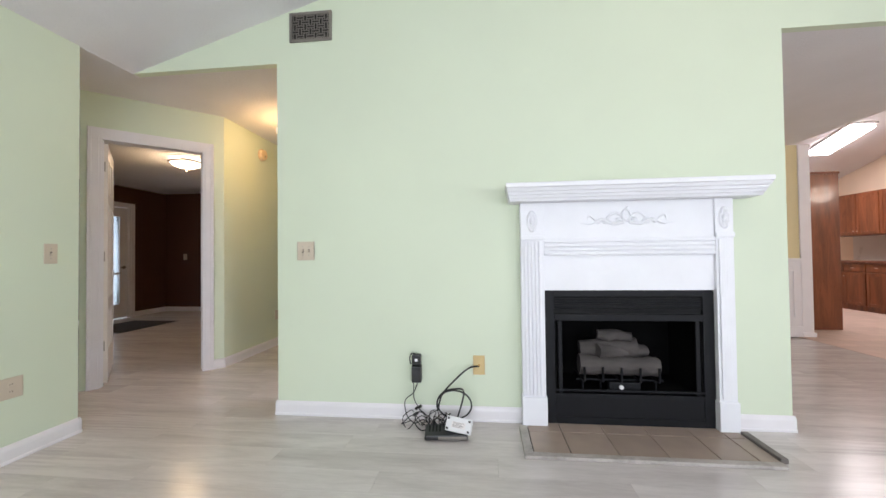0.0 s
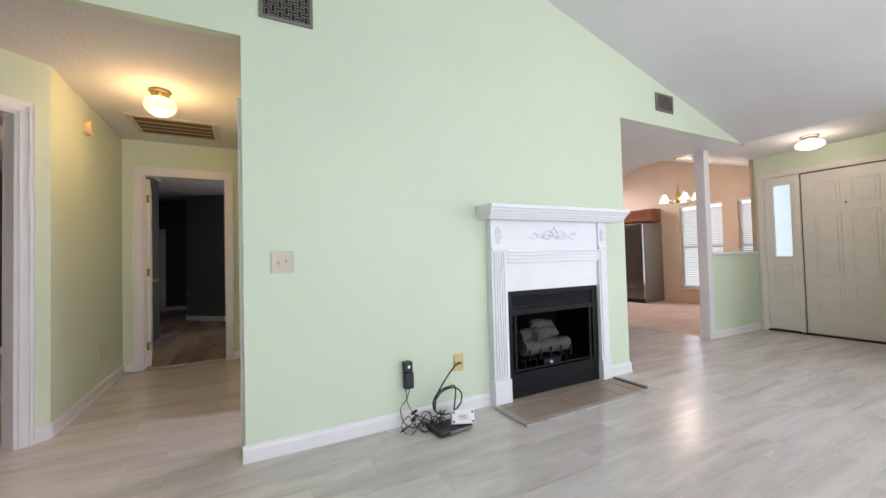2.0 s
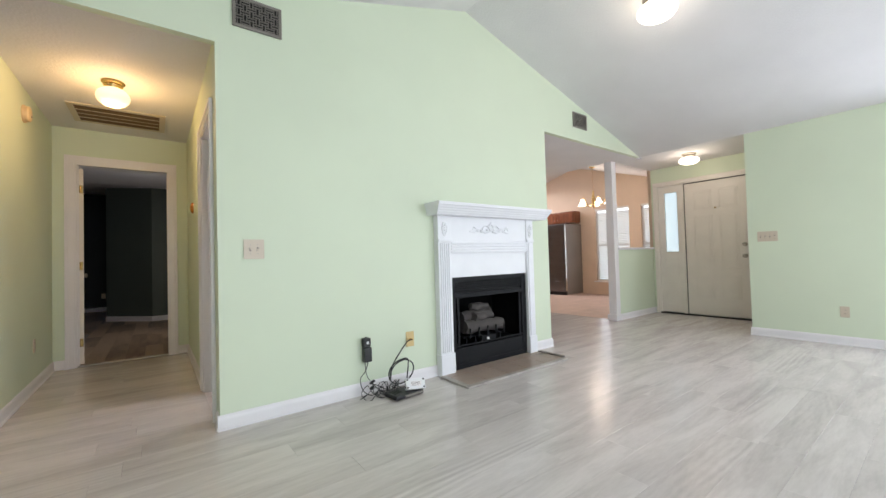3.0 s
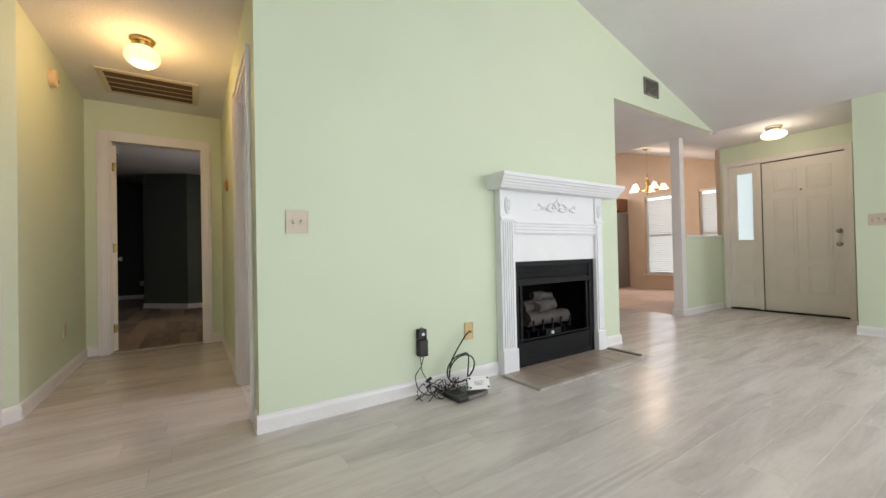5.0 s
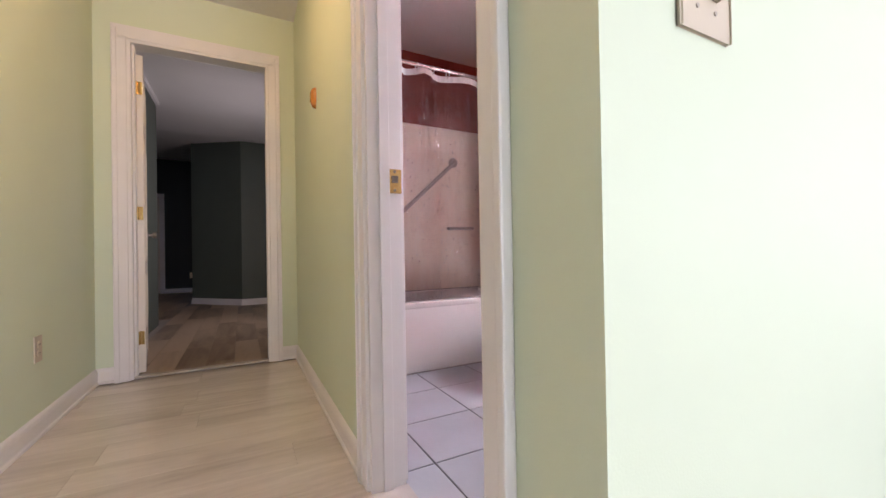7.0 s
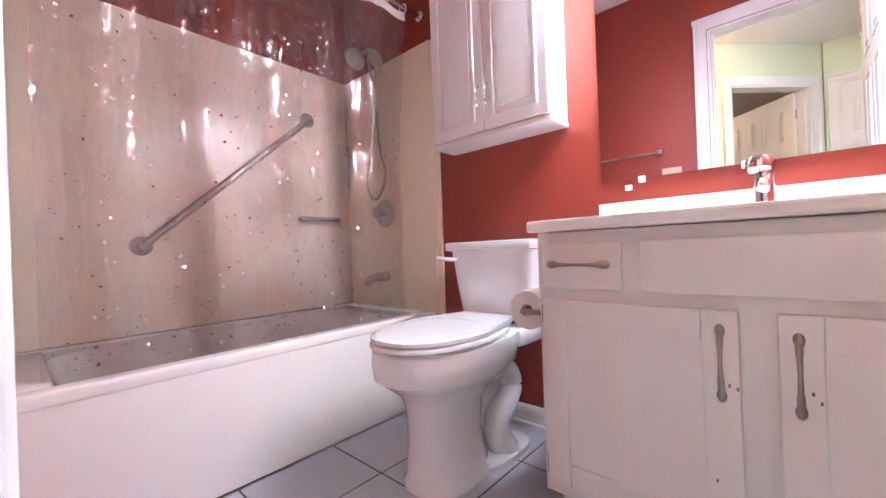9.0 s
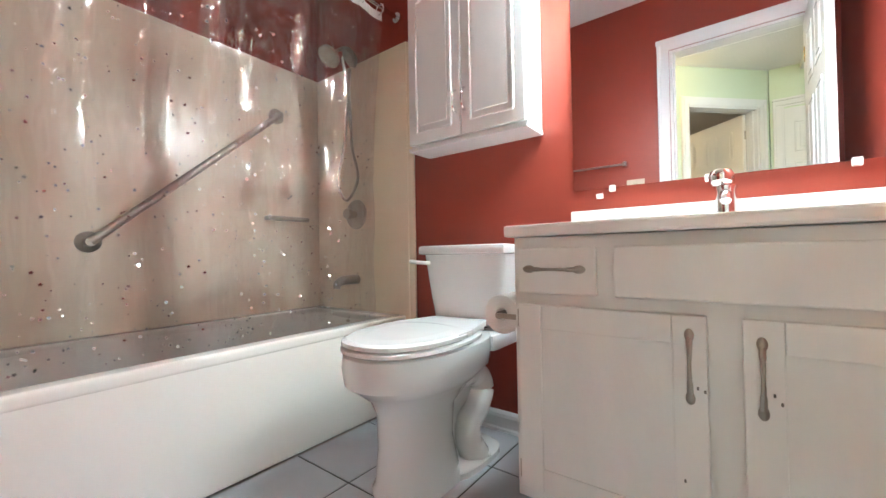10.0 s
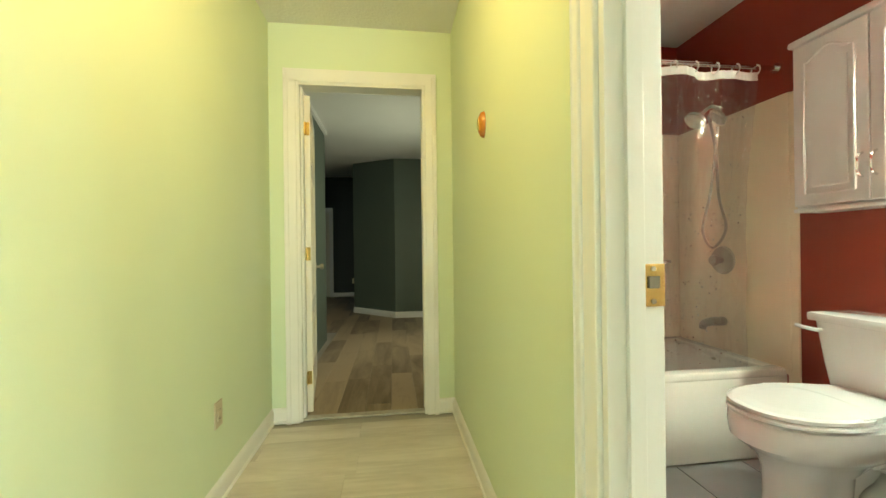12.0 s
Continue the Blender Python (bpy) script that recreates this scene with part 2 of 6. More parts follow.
def thin_sheet(name, tint, gloss_rough, ior, haze=0.0):
    m, nt, p = nodes_of(name)
    nt.nodes.remove(p)
    see = nt.nodes.new("ShaderNodeBsdfTransparent")
    see.inputs[0].default_value = (*tint, 1)
    shine = nt.nodes.new("ShaderNodeBsdfGlossy")
    shine.inputs["Roughness"].default_value = gloss_rough
    fres = node(nt, "ShaderNodeFresnel", IOR=ior)
    mix = nt.nodes.new("ShaderNodeMixShader")
    nt.links.new(fres.outputs[0], mix.inputs[0])
    base = see.outputs[0]
    if haze:
        milk = nt.nodes.new("ShaderNodeBsdfTranslucent")
        front = nt.nodes.new("ShaderNodeBsdfDiffuse")
        both = nt.nodes.new("ShaderNodeMixShader")
        part_milk = nt.nodes.new("ShaderNodeMixShader")
        part_milk.inputs[0].default_value = haze
        nt.links.new(milk.outputs[0], both.inputs[1])
        nt.links.new(front.outputs[0], both.inputs[2])
        nt.links.new(see.outputs[0], part_milk.inputs[1])
        nt.links.new(both.outputs[0], part_milk.inputs[2])
        base = part_milk.outputs[0]
    nt.links.new(base, mix.inputs[1])
    nt.links.new(shine.outputs[0], mix.inputs[2])
    nt.links.new(mix.outputs[0], nt.nodes["Material Output"].inputs[0])
    return m


CURTAIN = thin_sheet("clear_vinyl", (0.93, 0.90, 0.92), 0.06, 1.68, 0.06)
GLASS = thin_sheet("window_glass", (0.97, 0.99, 0.99), 0.0, 1.45)
FROST = thin_sheet("daylit_door_glass", (0.93, 0.98, 1.0), 0.1, 1.45)
BACKDROP = glow("hazy_daylight", (0.80, 0.93, 1.0), 1.7)
DOORSKY = glow("pale_daylight_at_door", (0.74, 0.88, 0.97), 0.62)
GLITTER = surface("silver_star_print", (0.70, 0.72, 0.78), 0.22, 1.0, vary=0.2, grain=90, bump=0.0, per_object=0.3)
LAMPGLASS = glow("lit_frosted_globe", (1.0, 0.74, 0.42), 1.0)
BELLGLASS = glow("lit_bell_glass", (1.0, 0.86, 0.64), 4.0)
PANELGLOW = glow("lit_fluorescent_panel", (1.0, 0.96, 0.92), 9.0)


# ---- building blocks ----
def mesh_of(name, bm, material):
    data = bpy.data.meshes.new(name)
    bm.normal_update()
    bm.to_mesh(data)
    bm.free()
    data.materials.append(material)
    return data


def part(name, bm, material, parent=None, label="", smooth=False):
    """One mesh object, under a thing or a part; its mesh is given in world coordinates."""
    ob = new(name, mesh_of(name, bm, material))
    if smooth:
        ob.data.shade_smooth()
        ob.data.set_sharp_from_angle(angle=radians(38))
    if parent is not None:
        ob.parent = parent
        if parent.parent is None:
            ob.matrix_parent_inverse = parent.matrix_basis.inverted()
    if label:
        ob["label"] = label
    return ob


def thing(name, at, label, category, group=""):
    ob = new(name)
    ob.empty_display_size = 0.05
    ob.matrix_basis = pose(*at)
    return tagged(ob, label, category, group)


def structure(ob, label, category):
    return tagged(ob, label, category, kind="structure")


def box(bm, x0, y0, z0, x1, y1, z1, bevel=0.0, m=None, segments=2):
    geo = bmesh.ops.create_cube(bm, size=1.0)["verts"]
    c = Vector(((x0 + x1) / 2, (y0 + y1) / 2, (z0 + z1) / 2))
    s = Vector((abs(x1 - x0), abs(y1 - y0), abs(z1 - z0)))
    for v in geo:
        v.co = Vector((v.co.x * s.x, v.co.y * s.y, v.co.z * s.z)) + c
        if m is not None:
            v.co = m @ v.co
    if bevel:
        edges = list({e for v in geo for e in v.link_edges})
        bmesh.ops.bevel(bm, geom=edges, offset=bevel, segments=segments, affect="EDGES", profile=0.6)
    return bm


def boxed(*args, **kw):
    return box(bmesh.new(), *args, **kw)


def rod(bm, a, b, r0, r1=None, seg=16):
    a, b = Vector(a), Vector(b)
    d = b - a
    m = Matrix.Translation((a + b) / 2) @ d.to_track_quat("Z", "Y").to_matrix().to_4x4()
    bmesh.ops.create_cone(bm, cap_ends=True, segments=seg, radius1=r0, radius2=r0 if r1 is None else r1, depth=d.length, matrix=m)
    return bm


def lathe(bm, m, profile, seg=32, sx=1.0, sy=1.0):
    """Turns (radius, height) pairs about the z axis of the pose m."""
    rings = []
    for r, z in profile:
        if r < 1e-5:
            rings.append([bm.verts.new(m @ Vector((0, 0, z)))])
        else:
            rings.append([bm.verts.new(m @ Vector((r * sx * math.cos(2 * math.pi * i / seg), r * sy * math.sin(2 * math.pi * i / seg), z))) for i in range(seg)])
    for a, b in zip(rings, rings[1:]):
        for i in range(seg):
            j = (i + 1) % seg
            if len(a) == 1 and len(b) == 1:
                continue
            if len(a) == 1:
                bm.faces.new((a[0], b[j], b[i]))
            elif len(b) == 1:
                bm.faces.new((a[i], a[j], b[0]))
            else:
                bm.faces.new((a[i], a[j], b[j], b[i]))
    bmesh.ops.recalc_face_normals(bm, faces=bm.faces)
    return bm


def prism(bm, pts, axis, a, b):
    """Extrudes a polygon along an axis: pts are (y, z) for x, (x, z) for y, (x, y) for z."""
    def at(p, h):
        return {"x": (h, p[0], p[1]), "y": (p[0], h, p[1]), "z": (p[0], p[1], h)}[axis]
    lo = [bm.verts.new(at(p, a)) for p in pts]
    hi = [bm.verts.new(at(p, b)) for p in pts]
    fs = [bm.faces.new(lo), bm.faces.new(hi)]
    n = len(pts)
    for i in range(n):
        fs.append(bm.faces.new((lo[i], lo[(i + 1) % n], hi[(i + 1) % n], hi[i])))
    bmesh.ops.recalc_face_normals(bm, faces=fs)
    return bm


def tube(bm, pts, r, seg=8, steps=6):
    """A round cord along a smooth line through pts."""
    pts = [Vector(p) for p in pts]
    line = []
    ext = [pts[0] * 2 - pts[1]] + pts + [pts[-1] * 2 - pts[-2]]
    for i in range(len(pts) - 1):
        p0, p1, p2, p3 = ext[i:i + 4]
        for k in range(steps):
            t = k / steps
            line.append(0.5 * ((2 * p1) + (p2 - p0) * t + (2 * p0 - 5 * p1 + 4 * p2 - p3) * t * t + (3 * p1 - p0 - 3 * p2 + p3) * t ** 3))
    line.append(pts[-1])
    rings = []
    up = Vector((0.13, 0.31, 0.94)).normalized()
    for i, p in enumerate(line):
        d = (line[min(i + 1, len(line) - 1)] - line[max(i - 1, 0)]).normalized()
        a = d.cross(up)
        if a.length < 1e-3:
            a = d.cross(Vector((1, 0, 0)))
        a.normalize()
        b = d.cross(a)
        rr = r[min(int(i * len(r) / len(line)), len(r) - 1)] if isinstance(r, (list, tuple)) else r
        rings.append([bm.verts.new(p + rr * (a * math.cos(2 * math.pi * k / seg) + b * math.sin(2 * math.pi * k / seg))) for k in range(seg)])
    for a, b in zip(rings, rings[1:]):
        for k in range(seg):
            bm.faces.new((a[k], a[(k + 1) % seg], b[(k + 1) % seg], b[k]))
    bm.faces.new(rings[0][::-1])
    bm.faces.new(rings[-1])
    bmesh.ops.recalc_face_normals(bm, faces=bm.faces)
    return bm


def wall(name, axis, a0, a1, u0, u1, z0, z1, material, label, holes=()):
    """A wall a0..a1 thick across the axis, u0..u1 long, with openings (u0, u1, z0, z1)."""
    bm = bmesh.new()
    us = sorted({u0, u1, *(v for h in holes for v in h[:2])})
    for p, q in zip(us, us[1:]):
        cuts = sorted((h[2], h[3]) for h in holes if h[0] <= p + 1e-6 and h[1] >= q - 1e-6)
        z = z0
        for lo, hi in cuts + [(z1, z1)]:
            if lo - z > 1e-4:
                if axis == "x":
                    box(bm, a0, p, z, a1, q, lo)
                else:
                    box(bm, p, a0, z, q, a1, lo)
            z = max(z, hi)
    return structure(part(name, bm, material), label, "wall")


# ---- structure: living room ----
RIDGE_X, RIDGE_Z, LOW = 0.58, 3.63, 2.60
LEFT, RIGHT, SOUTH = -2.85, 4.15, -4.5
bm = prism(bmesh.new(), [(RIGHT, LOW), (RIDGE_X, RIDGE_Z), (LEFT, LOW)], "y", 3.0, 3.06)
structure(part("wall_fireplace_gable", bm, GREEN), "pale green gable above the fireplace", "wall")
wall("wall_fireplace", "y", 3.0, 3.06, -1.665, 1.80, 0, LOW, GREEN, "pale green wall round the fireplace", [(0.32, 1.27, 0.2, 0.72)])
bm = prism(bmesh.new(), [(LEFT, LOW), (RIDGE_X, RIDGE_Z), (RIGHT, LOW), (RIGHT + 0.12, LOW), (RIGHT + 0.12, LOW + 0.1), (RIDGE_X, RIDGE_Z + 0.12), (LEFT - 0.12, LOW + 0.1), (LEFT - 0.12, LOW)], "y", SOUTH - 0.1, 3.0)
structure(part("ceiling_vault", bm, CEILING), "white vaulted ceiling with fine texture", "ceiling")
wall("wall_west", "x", LEFT - 0.12, LEFT, SOUTH, 2.6, 0, LOW, GREEN, "pale green painted wall with white baseboard")
wall("wall_east", "x", RIGHT, RIGHT + 0.12, SOUTH, 1.66, 0, LOW, GREEN, "pale green painted wall with a window", [(-1.25, 0.36, 0.30, 2.30)])
wall("wall_entry_return", "y", 1.54, 1.66, RIGHT + 0.12, 5.32, 0, LOW, GREEN, "pale green entry side wall")
bm = prism(bmesh.new(), [(LEFT - 0.12, LOW), (RIDGE_X, RIDGE_Z), (RIGHT + 0.12, LOW)], "y", SOUTH - 0.1, SOUTH)
structure(part("wall_south_gable", bm, GREEN), "pale green gable above the rear windows", "wall")
wall("wall_south", "y", SOUTH - 0.1, SOUTH, LEFT - 0.12, RIGHT + 0.12, 0, LOW, GREEN, "pale green rear wall with two windows", [(-1.9, 0.1, 0.45, 2.45), (1.3, 3.3, 0.45, 2.45)])
# entry, dining side, kitchen
wall("wall_front_door", "x", 5.32, 5.46, 1.54, 3.38, 0, LOW, GREEN, "pale green wall round the front door", [(1.93, 3.28, 0.0, 2.28)])
wall("half_wall", "y", 3.38, 3.50, 4.10, 5.46, 0, 1.15, GREEN, "pale green half wall beside the entry")
wall("wall_kitchen_south", "y", 3.38, 3.50, 5.46, 7.72, 0, 2.75, TAN, "tan kitchen side wall")
wall("wall_kitchen_east", "x", 7.60, 7.72, 3.50, 10.0, 0, 3.56, TAN, "peach tan kitchen wall with two windows", [(4.15, 4.68, 0.36, 2.30), (4.98, 5.92, 0.36, 2.30)])
wall("wall_kitchen_north", "y", 10.0, 10.12, 1.68, 7.72, 0, 2.8, TAN, "tan kitchen end wall")
wall("wall_dining_west", "x", 1.68, 1.80, 3.06, 10.0, 0, LOW, TAN, "tan dining wall")
wall("wall_dining_north", "y", 6.0, 6.12, 1.80, 4.10, 0, LOW, surface("cream_wall_paint", (0.72, 0.62, 0.36), 0.55, vary=0.03, grain=200), "cream dining wall above white wainscot")
bm = bmesh.new()
prism(bm, [(3.38, LOW), (6.5, 3.55), (10.12, LOW), (10.12, LOW + 0.1), (6.5, 3.66), (3.38, LOW + 0.1)], "x", 4.02, 7.72)
structure(part("ceiling_kitchen", bm, CEILING), "white vaulted kitchen ceiling", "ceiling")
bm = prism(bmesh.new(), [(3.38, LOW), (10.12, LOW), (6.5, 3.55)], "x", 3.95, 4.02)
structure(part("ceiling_kitchen_gable", bm, CEILING), "white gable above the dining ceiling edge", "ceiling")
structure(part("ceiling_dining", boxed(1.68, 3.06, LOW, 3.95, 10.12, LOW + 0.1), CEILING), "flat white dining ceiling", "ceiling")
structure(part("ceiling_entry", boxed(RIGHT + 0.12, 1.54, LOW, 5.46, 3.38, LOW + 0.1), CEILING), "flat white entry ceiling", "ceiling")
structure(part("ceiling_entry_strip", boxed(3.95, 3.06, LOW, RIGHT + 0.12, 3.38, LOW + 0.1), CEILING), "flat white ceiling over the column", "ceiling")
# hall, study, bedroom
structure(part("ceiling_alcove", boxed(-3.80, 2.48, LOW, LEFT - 0.12, 3.06, LOW + 0.1), CEILING), "flat white alcove ceiling", "ceiling")
structure(part("ceiling_alcove_edge", boxed(LEFT - 0.12, 2.60, LOW - 0.003, LEFT, 3.06, LOW), CEILING), "white ceiling edge", "ceiling")
structure(part("ceiling_hall", boxed(-3.80, 3.06, 2.66, -1.605, 5.97, 2.76), CEILING), "flat white hall ceiling with fine texture", "ceiling")
HALL_E0, HALL_E1 = -1.665, -1.605
BATH_DOOR = (3.25, 3.965, 0.0, 2.20)
HALL_Z = 2.66
wall("wall_hall_east", "x", HALL_E0, HALL_E1, 3.06, 5.91, 0, HALL_Z, GREEN, "pale green hall wall beside the bath door", [BATH_DOOR])
wall("wall_hall_north", "y", 5.91, 5.97, -2.89, -1.605, 0, HALL_Z, GREEN, "pale green hall end wall round the bedroom door", [(-2.71, -1.86, 0.0, 2.27)])
wall("wall_hall_west", "x", -2.95, -2.89, 4.10, 5.97, 0, HALL_Z, GREEN, "pale green hall side wall")
DIAG = Matrix.Translation((-2.89, 4.10, 0)) @ Matrix.Rotation(radians(225), 4, "Z")
bm = bmesh.new()
for a, b, lo, hi in ((0.0, 0.18, 0, HALL_Z), (0.18, 0.99, 2.26, HALL_Z), (0.99, 1.12, 0, HALL_Z)):
    box(bm, a, -0.12, lo, b, 0.0, hi, m=DIAG)
structure(part("wall_study_diagonal", bm, GREEN), "pale green angled wall round the study door", "wall")
wall("wall_alcove_west", "x", -3.80, -3.68, 2.48, 3.30, 0, HALL_Z, GREEN, "pale green alcove wall with a closed door")
wall("wall_alcove_south", "y", 2.48, 2.60, -3.68, -2.97, 0, LOW, GREEN, "pale green alcove wall")
# study
wall("wall_study_north", "y", 8.15, 8.27, -7.4, -2.949, 0, 3.0, BROWN, "dark chocolate brown study wall")
wall("wall_study_west", "x", -7.35, -7.23, 3.3, 8.15, 0, LOW, BROWN, "dark chocolate brown wall with a glazed door", [(6.40, 7.30, 0.0, 2.2)])
wall("wall_study_south", "y", 3.18, 3.30, -7.35, -3.80, 0, LOW, BROWN, "dark chocolate brown study wall")
wall("wall_study_east", "x", -3.01, -2.95, 4.2, 8.15, 0, LOW, BROWN, "dark chocolate brown study wall")
structure(part("ceiling_study", boxed(-7.4, 3.18, LOW + 0.004, -3.75, 8.27, LOW + 0.1), CEILING), "flat white study ceiling", "ceiling")
structure(part("ceiling_study_strip", boxed(-3.75, 5.95, LOW + 0.004, -2.9, 8.27, LOW + 0.1), CEILING), "flat white study ceiling edge", "ceiling")
# bedroom
wall("wall_bedroom_south", "y", 5.97, 6.03, -2.95, 0.5, 0, 3.1, SLATE, "slate green bedroom wall", [(-2.71, -1.86, 0.0, 2.27)])
wall("wall_bedroom_north", "y", 12.95, 13.07, -6.0, -2.9, 0, 3.1, NEARBLACK, "very dark bedroom wall")
wall("wall_bedroom_near", "x", -2.949, -2.93, 6.03, 8.27, 0, 3.1, SLATE, "slate green bedroom wall")
wall("wall_bedroom_west", "x", -4.72, -4.60, 8.27, 13.07, 0, 3.1, NEARBLACK, "very dark bedroom wall")
bm = prism(bmesh.new(), [(-2.80, 10.45), (-2.05, 9.72), (-1.2, 9.72), (-1.2, 9.84), (-2.0, 9.84), (-2.68, 10.50), (-2.68, 13.0), (-2.80, 13.0)], "z", 0, 3.05)
structure(part("wall_bedroom_angled", bm, SLATE), "slate green angled bedroom wall", "wall")
# out of view; the opening is added behind the fill light
wall("wall_bedroom_east", "x", -1.2, -1.08, 6.03, 9.84, 0, 3.1, SLATE, "slate green bedroom wall", [(6.95, 8.05, 0.75, 2.05)])
bm = prism(bmesh.new(), [(6.03, LOW + 0.05), (9.5, LOW + 0.05), (13.07, 2.95), (13.07, 3.1), (6.03, 3.1)], "x", -4.72, -1.08)
structure(part("ceiling_bedroom", bm, CEILING), "white bedroom ceiling", "ceiling")
# bathroom
wall("wall_bath_west", "x", -1.605, -1.545, 3.12, 5.85, 0, 2.62, RED, "brick red bathroom wall round the door", [BATH_DOOR])
wall("wall_bath_east", "x", 0.03, 0.09, 3.12, 5.85, 0, 2.62, RED, "brick red bathroom wall behind the toilet")
wall("wall_bath_south", "y", 3.06, 3.12, -1.605, 0.09, 0, 2.62, RED, "brick red bathroom wall")
wall("wall_bath_north", "y", 5.85, 5.91, -1.605, 0.09, 0, 2.62, RED, "brick red wall above the tub")
structure(part("ceiling_bath", boxed(-1.605, 3.06, 2.62, 0.09, 5.91, 2.7), CEILING), "flat white bathroom ceiling", "ceiling")
# base slabs under the floors
structure(part("ground", boxed(-60, -60, -0.35, 60, 60, -0.16), surface("lawn", (0.06, 0.10, 0.035), 0.95, vary=0.3, grain=30, bump=0.4)), "grass ground outside the house", "ground")
structure(part("floor", boxed(-7.4, SOUTH - 0.1, -0.15, 7.72, 13.1, -0.008), JOINT), "grey wood-look laminate floor", "floor")

# ---- trim and doors ----
def rot(x, y, z, deg):
    return pose(x, y, z, 0, 0, deg)


def frame_of(parent, m, w, h, depth, casing=0.075, face=True, jambs=True, material=TRIM):
    """Casing and jambs of an opening w x h; local x along it, y out of the wall, z up."""
    if face:
        for name, a in (("side_casing", (-casing, 0, 0, -0.006, 0.016, h + 0.006)), ("side_casing", (w + 0.006, 0, 0, w + casing, 0.016, h + 0.006)), ("head_casing", (-casing, 0, h + 0.006, w + casing, 0.016, h + casing))):
            bm = boxed(*a, bevel=0.004, m=m)
            if name == "head_casing":
                box(bm, a[0] - 0.003, 0, a[5] - 0.022, a[3] + 0.003, 0.024, a[5] + 0.003, 0.005, m=m)
            else:
                out = a[0] - 0.003 if a[0] < 0 else a[3] - 0.019
                box(bm, out, 0, 0, out + 0.022, 0.024, a[5] + 0.045, 0.005, m=m)
            part(name, bm, material, parent)
    if jambs:
        part("jamb", boxed(-0.006, -depth, 0, 0.014, 0.004, h + 0.006, 0.002, m=m), material, parent)
        part("jamb", boxed(w - 0.014, -depth, 0, w + 0.006, 0.004, h + 0.006, 0.002, m=m), material, parent)
        part("head_jamb", boxed(0.014, -depth, h - 0.014, w - 0.014, 0.004, h + 0.006, 0.002, m=m), material, parent)
        part("stop", boxed(w - 0.026, -depth * 0.6, 0, w - 0.014, -depth * 0.3, h - 0.014, 0.002, m=m), material, parent)


PANELS = ((0.28, 0.62), (0.72, 1.52), (1.62, 1.90))


def leaf_of(name, parent, m, w, h, material, label="", rows=PANELS, top=2.03):
    """A six-panel door leaf: local x across, y 0..-0.035 thick, z up."""
    bm = boxed(0, -0.035, 0.012, w, 0, h, 0.003, m=m)
    leaf = part(name, bm, material, parent, label)
    k = h / top
    for lo, hi in rows:
        for a, b in ((0.12 * w / 0.8, w / 2 - 0.05), (w / 2 + 0.05, w - 0.12 * w / 0.8)):
            for y0, y1, s in ((-0.001, 0.004, 1), (-0.039, -0.034, -1)):
                rim = bmesh.new()
                for q in ((a, lo * k, a + 0.014, hi * k), (b - 0.014, lo * k, b, hi * k), (a + 0.014, lo * k, b - 0.014, lo * k + 0.014), (a + 0.014, hi * k - 0.014, b - 0.014, hi * k)):
                    box(rim, q[0], y0, q[1], q[2], y1, q[3], 0.003, m=m, segments=1)
                box(rim, a + 0.04, y0, lo * k + 0.04, b - 0.04, y1, hi * k - 0.04, 0.004, m=m, segments=1)
                part("panel", rim, material, leaf)
    return leaf


def hinges(parent, m, x, y, heights, material=PEWTER):
    for z in heights:
        bm = rod(bmesh.new(), m @ Vector((x, y, z - 0.045)), m @ Vector((x, y, z + 0.045)), 0.008, seg=10)
        box(bm, x - 0.03, y - 0.012, z - 0.045, x + 0.03, y - 0.006, z + 0.045, 0.001, m=m)
        part("hinge", bm, material, parent, "worn metal hinge")


def knob_of(parent, m, x, y, z, side, material=PEWTER, lever=False):
    bm = rod(bmesh.new(), m @ Vector((x, y, z)), m @ Vector((x, y + side * 0.012, z)), 0.032, seg=24)
    rod(bm, m @ Vector((x, y, z)), m @ Vector((x, y + side * 0.05, z)), 0.011, seg=12)
    if lever:
        tube(bm, [m @ Vector((x, y + side * 0.05, z)), m @ Vector((x + 0.05, y + side * 0.055, z + 0.004)), m @ Vector((x + 0.11, y + side * 0.05, z - 0.004))], 0.010)
    else:
        lathe(bm, m @ Matrix.Translation((x, y + side * 0.035, z)) @ Matrix.Rotation(radians(-90 * side), 4, "X"), [(0, 0), (0.018, 0.003), (0.028, 0.016), (0.026, 0.03), (0.014, 0.037), (0, 0.038)], 20)
    part("door_knob", bm, material, parent, "metal door knob", smooth=True)


def skirting(name, runs, height=0.10, thick=0.014, label="white painted wooden baseboard"):
    """Baseboards with a rounded top: each run is (x0, y0, x1, y1), the room on its left-hand side."""
    for x0, y0, x1, y1 in runs:
        d = Vector((x1 - x0, y1 - y0, 0))
        m = Matrix.Translation((x0, y0, 0)) @ Matrix.Rotation(math.atan2(d.y, d.x), 4, "Z")
        bm = bmesh.new()
        pts = [(0, 0), (thick + 0.006, 0), (thick + 0.006, 0.012), (thick, 0.018), (thick, height - 0.028), (thick * 0.75, height - 0.014), (thick * 0.4, height - 0.006), (0, height)]
        prism(bm, pts, "x", 0, d.length)
        bmesh.ops.transform(bm, matrix=m, verts=bm.verts)
        structure(part(name, bm, TRIM), label, "baseboard")


